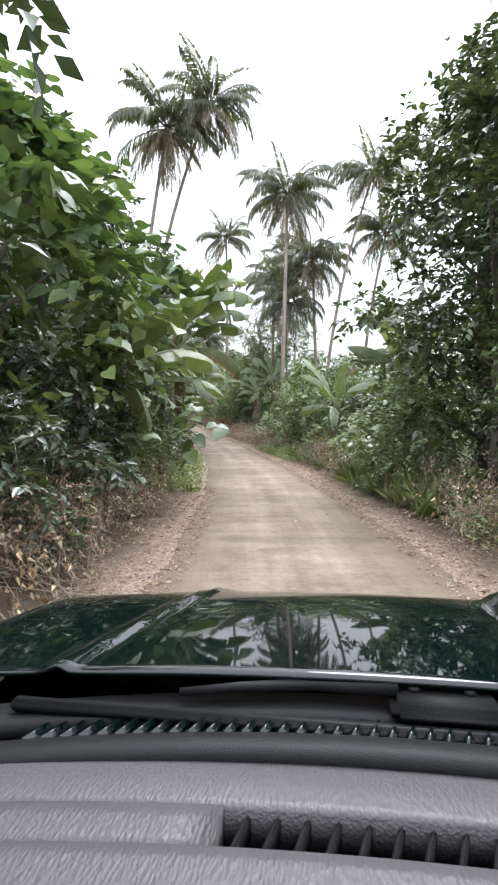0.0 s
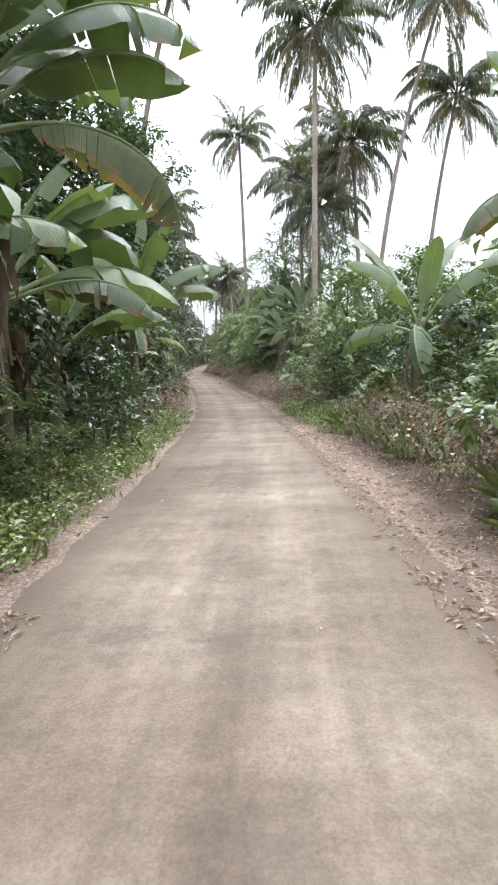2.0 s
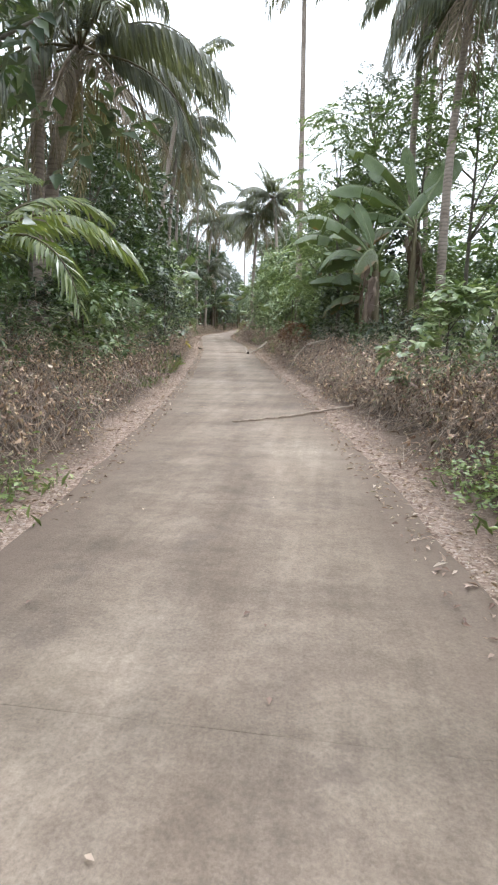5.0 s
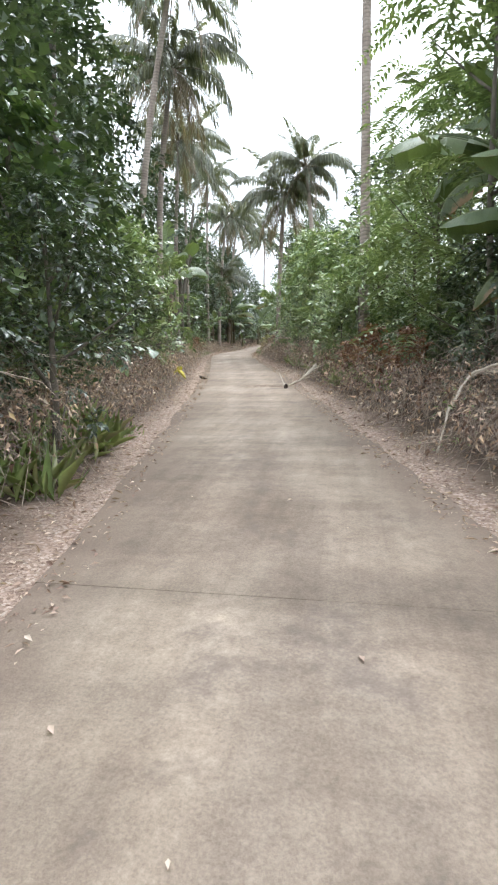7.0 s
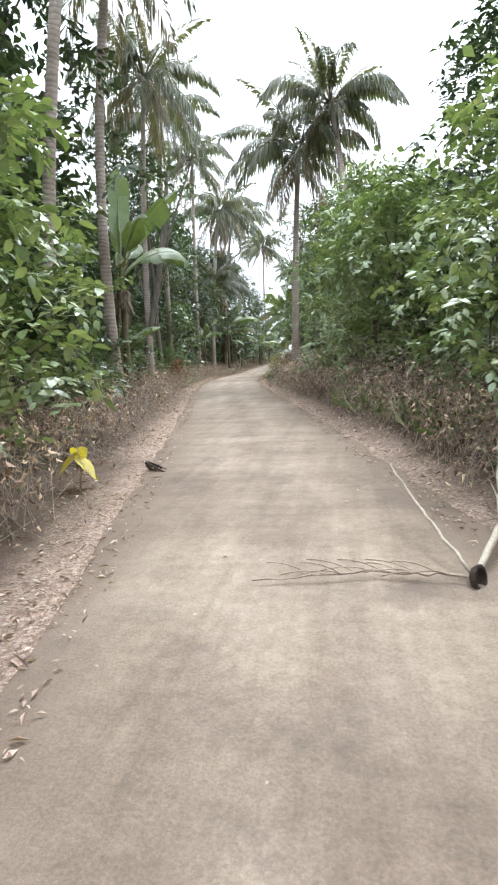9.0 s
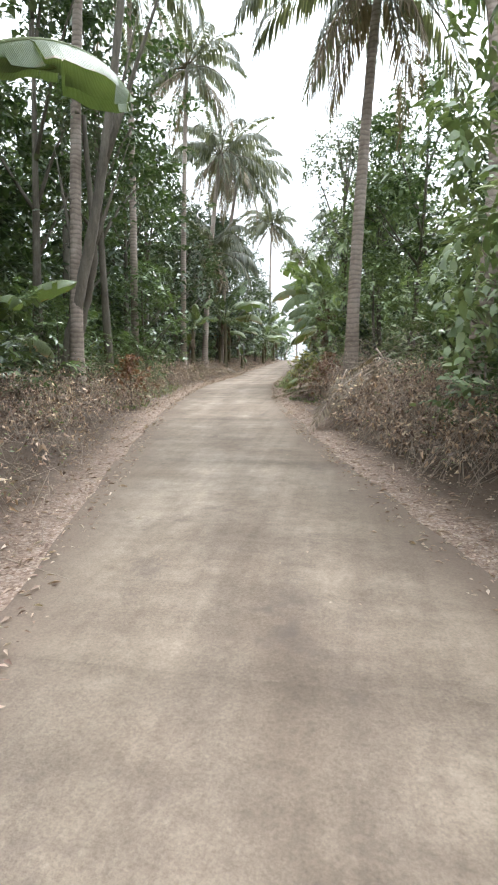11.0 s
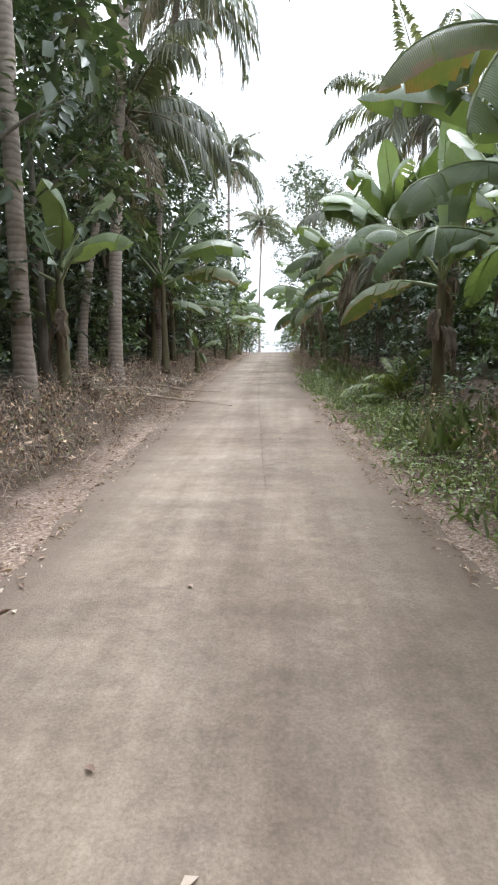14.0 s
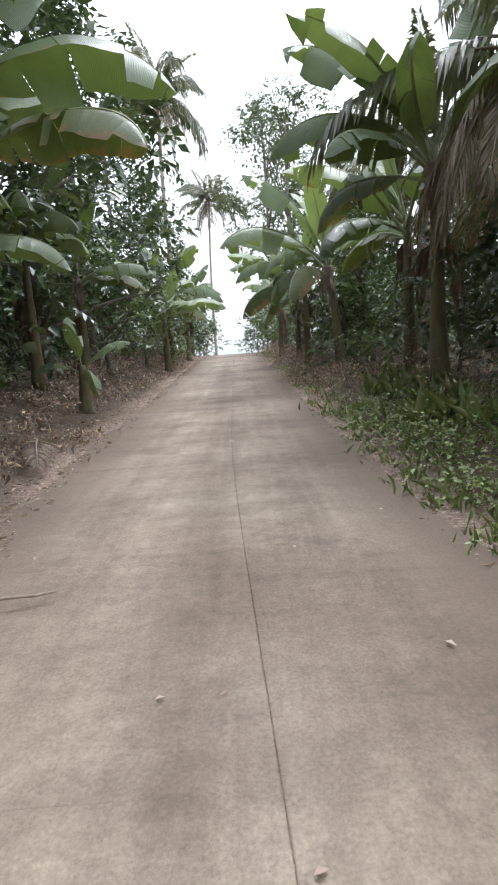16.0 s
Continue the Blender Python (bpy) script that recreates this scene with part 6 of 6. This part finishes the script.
# wiper: cover, arm and blade
wiper = part("wiper", tri_mesh("wiper", *block(0.04, 0.965, 1.075, 0.17, 0.085, 0.03, 0.012), GREY_TRIM), car, "grey wiper pivot cover")
part("arm", tri_mesh("arm", *tube([(-0.03, 0.985, 1.09), (-0.16, 0.985, 1.088), (-0.28, 0.97, 1.083), (-0.38, 0.955, 1.075)], [0.014, 0.011, 0.009, 0.007], 6), BLACK_TRIM, True), wiper)
part("blade", tri_mesh("blade", *block(0, 0, 0, 1.2, 0.025, 0.02, 0.006), BLACK_TRIM), wiper, "", pose(-0.05, 0.915, 1.058))
for dx in (-0.005, 0.08):
    part("bolt", tri_mesh("bolt", *tube([(dx, 0.985, 1.089), (dx, 0.985, 1.096)], [0.011, 0.009], 10), BLACK_TRIM), wiper)


# dashboard: top pad, deep slot with slats, lip under the glass
def pad_z(x, y):
    y = y - arc(x, 0.07)
    return 1.095 - 0.010 * smoothstep(0.52, 0.46, y) - 0.55 * np.maximum(0.0, 0.40 - y) ** 1.5 - 0.012 * (x / 0.8) ** 2


dash = part("dashboard", tri_mesh("dashboard", *sheet(np.linspace(-0.91, 0.91, 49), np.linspace(0.22, 0.635, 25), pad_z, 0.05, lambda x, y: (x, y + arc(x, 0.07))), DASH, True), car, "grained grey plastic dashboard")
part("dash_lip", tri_mesh("dash_lip", *sheet(np.linspace(-0.91, 0.91, 49), np.linspace(0.69, 0.80, 7), lambda x, y: 1.092 - 0.25 * np.maximum(0, y - arc(x, 0.07) - 0.735) - 0.012 * (x / 0.8) ** 2, 0.05, lambda x, y: (x, y + arc(x, 0.07))), DASH, True), dash)
for x0, x1 in ((-0.91, -0.255), (0.60, 0.91)):
    part("vent_end", tri_mesh("vent_end", *sheet(np.linspace(x0, x1, 13), np.linspace(0.63, 0.695, 4), lambda x, y: 1.093 - 0.012 * (x / 0.8) ** 2 + 0 * y, 0.05, lambda x, y: (x, y + arc(x, 0.07))), DASH, True), dash)
vent = part("defroster_vent", tri_mesh("defroster_vent", *sheet(np.linspace(-0.85, 0.85, 33), [0.60, 0.66, 0.73], lambda x, y: 1.03 + 0 * x, 0.01, lambda x, y: (x, y + arc(x, 0.07))), BLACK_TRIM), dash, "dark defroster slot")
FIN = tri_mesh("fin", *block(0, 0, 0, 0.006, 0.07, 0.03, 0.002), GREY_TRIM)
for k in range(26):
    x = -0.235 + k * 0.032
    part("fin", FIN, vent, "", pose(x, 0.662 + float(arc(x, 0.07)), 1.07, 0, 0, -20 - 30 * x))
part("firewall", tri_mesh("firewall", *block(0, 0.72, 0.72, 1.78, 0.30, 0.55, 0.03), BLACK_TRIM), car, "black bulkhead below the windscreen")

# unseen cabin shell, added to keep sky light off the dash: roof, pillars, doors, tail
part("roof", tri_mesh("roof", *sheet(np.linspace(-0.82, 0.82, 25), np.linspace(-1.35, 0.26, 17), lambda x, y: 1.72 - 0.05 * (x / 0.82) ** 4 - 0.05 * ((y + 0.5) / 0.9) ** 2, 0.035), PAINT, True), car, "dark green roof, out of view, put on to shade the dashboard")
for sx in (-1, 1):
    for (x0, y0, z0, x1, y1, z1) in ((0.95, 0.84, 1.04, 0.80, 0.24, 1.66), (0.94, -0.35, 1.0, 0.80, -0.38, 1.68), (0.94, -1.55, 1.0, 0.80, -1.28, 1.66)):
        part("pillar", tri_mesh("pillar", *tube([(sx * x0, y0, z0), (sx * (x0 + x1) / 2, (y0 + y1) / 2, (z0 + z1) / 2 + 0.02), (sx * x1, y1, z1)], [0.045, 0.04, 0.04], 8), PAINT, True), car)
    for yc, ln in ((0.22, 1.12), (-0.98, 1.2)):
        door = part("door", tri_mesh("door", *block(sx * 0.93, yc, 0.72, 0.07, ln, 0.60, 0.03), PAINT), car)
        part("door_handle", tri_mesh("door_handle", *block(sx * 0.975, yc - ln * 0.36, 0.88, 0.03, 0.14, 0.03, 0.01), BLACK_TRIM), door)
part("tailgate", tri_mesh("tailgate", *block(0, -1.62, 0.74, 1.84, 0.10, 0.64, 0.04), PAINT), car)
part("rear_bumper", tri_mesh("rear_bumper", *block(0, -1.70, 0.48, 1.9, 0.14, 0.2, 0.05), GREY_TRIM), car, "grey bumper")

# ---------------------------------------------------------------- the road: slabs, cast in two rows on the last stretch
road = thing("road", Matrix(), "narrow dusty concrete road with worn slab joints", "road", kind="structure")
rng = np.random.RandomState(21)
cuts = np.arange(-24.0, 150.0, 4.5)
for y0, y1 in zip(cuts[:-1], cuts[1:]):
    half = 1.6 + 0.17 * float(smoothstep(80, 97, y0))
    for d0, d1 in (((-half, 0.2488), (0.2512, half)) if y0 > 85 else ((-half, half),)):
        n = 10
        yy = np.linspace(y0 + 0.0006, y1 - 0.0006, n)
        left = rng.uniform(-0.04, 0.05, n)
        right = rng.uniform(-0.05, 0.04, n)
        tip = rng.uniform(-0.0008, 0.0008)
        v, t, uv = [], [], []
        for k, y in enumerate(yy):
            m, z = float(mid(y)), float(rise(y)) + tip
            a = d0 + (left[k] if d0 < -1 else 0)
            b = d1 + (right[k] if d1 > 1 else 0)
            drop = 0.001 if k in (0, n - 1) else 0.0
            v += [(m + a, y, z - 0.14), (m + a, y, z - 0.006), (m + a + 0.008, y, z - drop), (m + b - 0.004, y, z - drop), (m + b, y, z - 0.006), (m + b, y, z - 0.14)]
            uv += [(a, y), (a, y), (a, y), (b, y), (b, y), (b, y)]
        for k in range(n - 1):
            for j in range(5):
                p = k * 6 + j
                t += [(p, p + 1, p + 7), (p, p + 7, p + 6)]
        for base in (0, (n - 1) * 6):
            t += [(base, base + 1, base + 4), (base, base + 4, base + 5), (base + 1, base + 2, base + 3), (base + 1, base + 3, base + 4)]
        part("slab", tri_mesh("slab", v, t, CONCRETE, uv=uv), road)
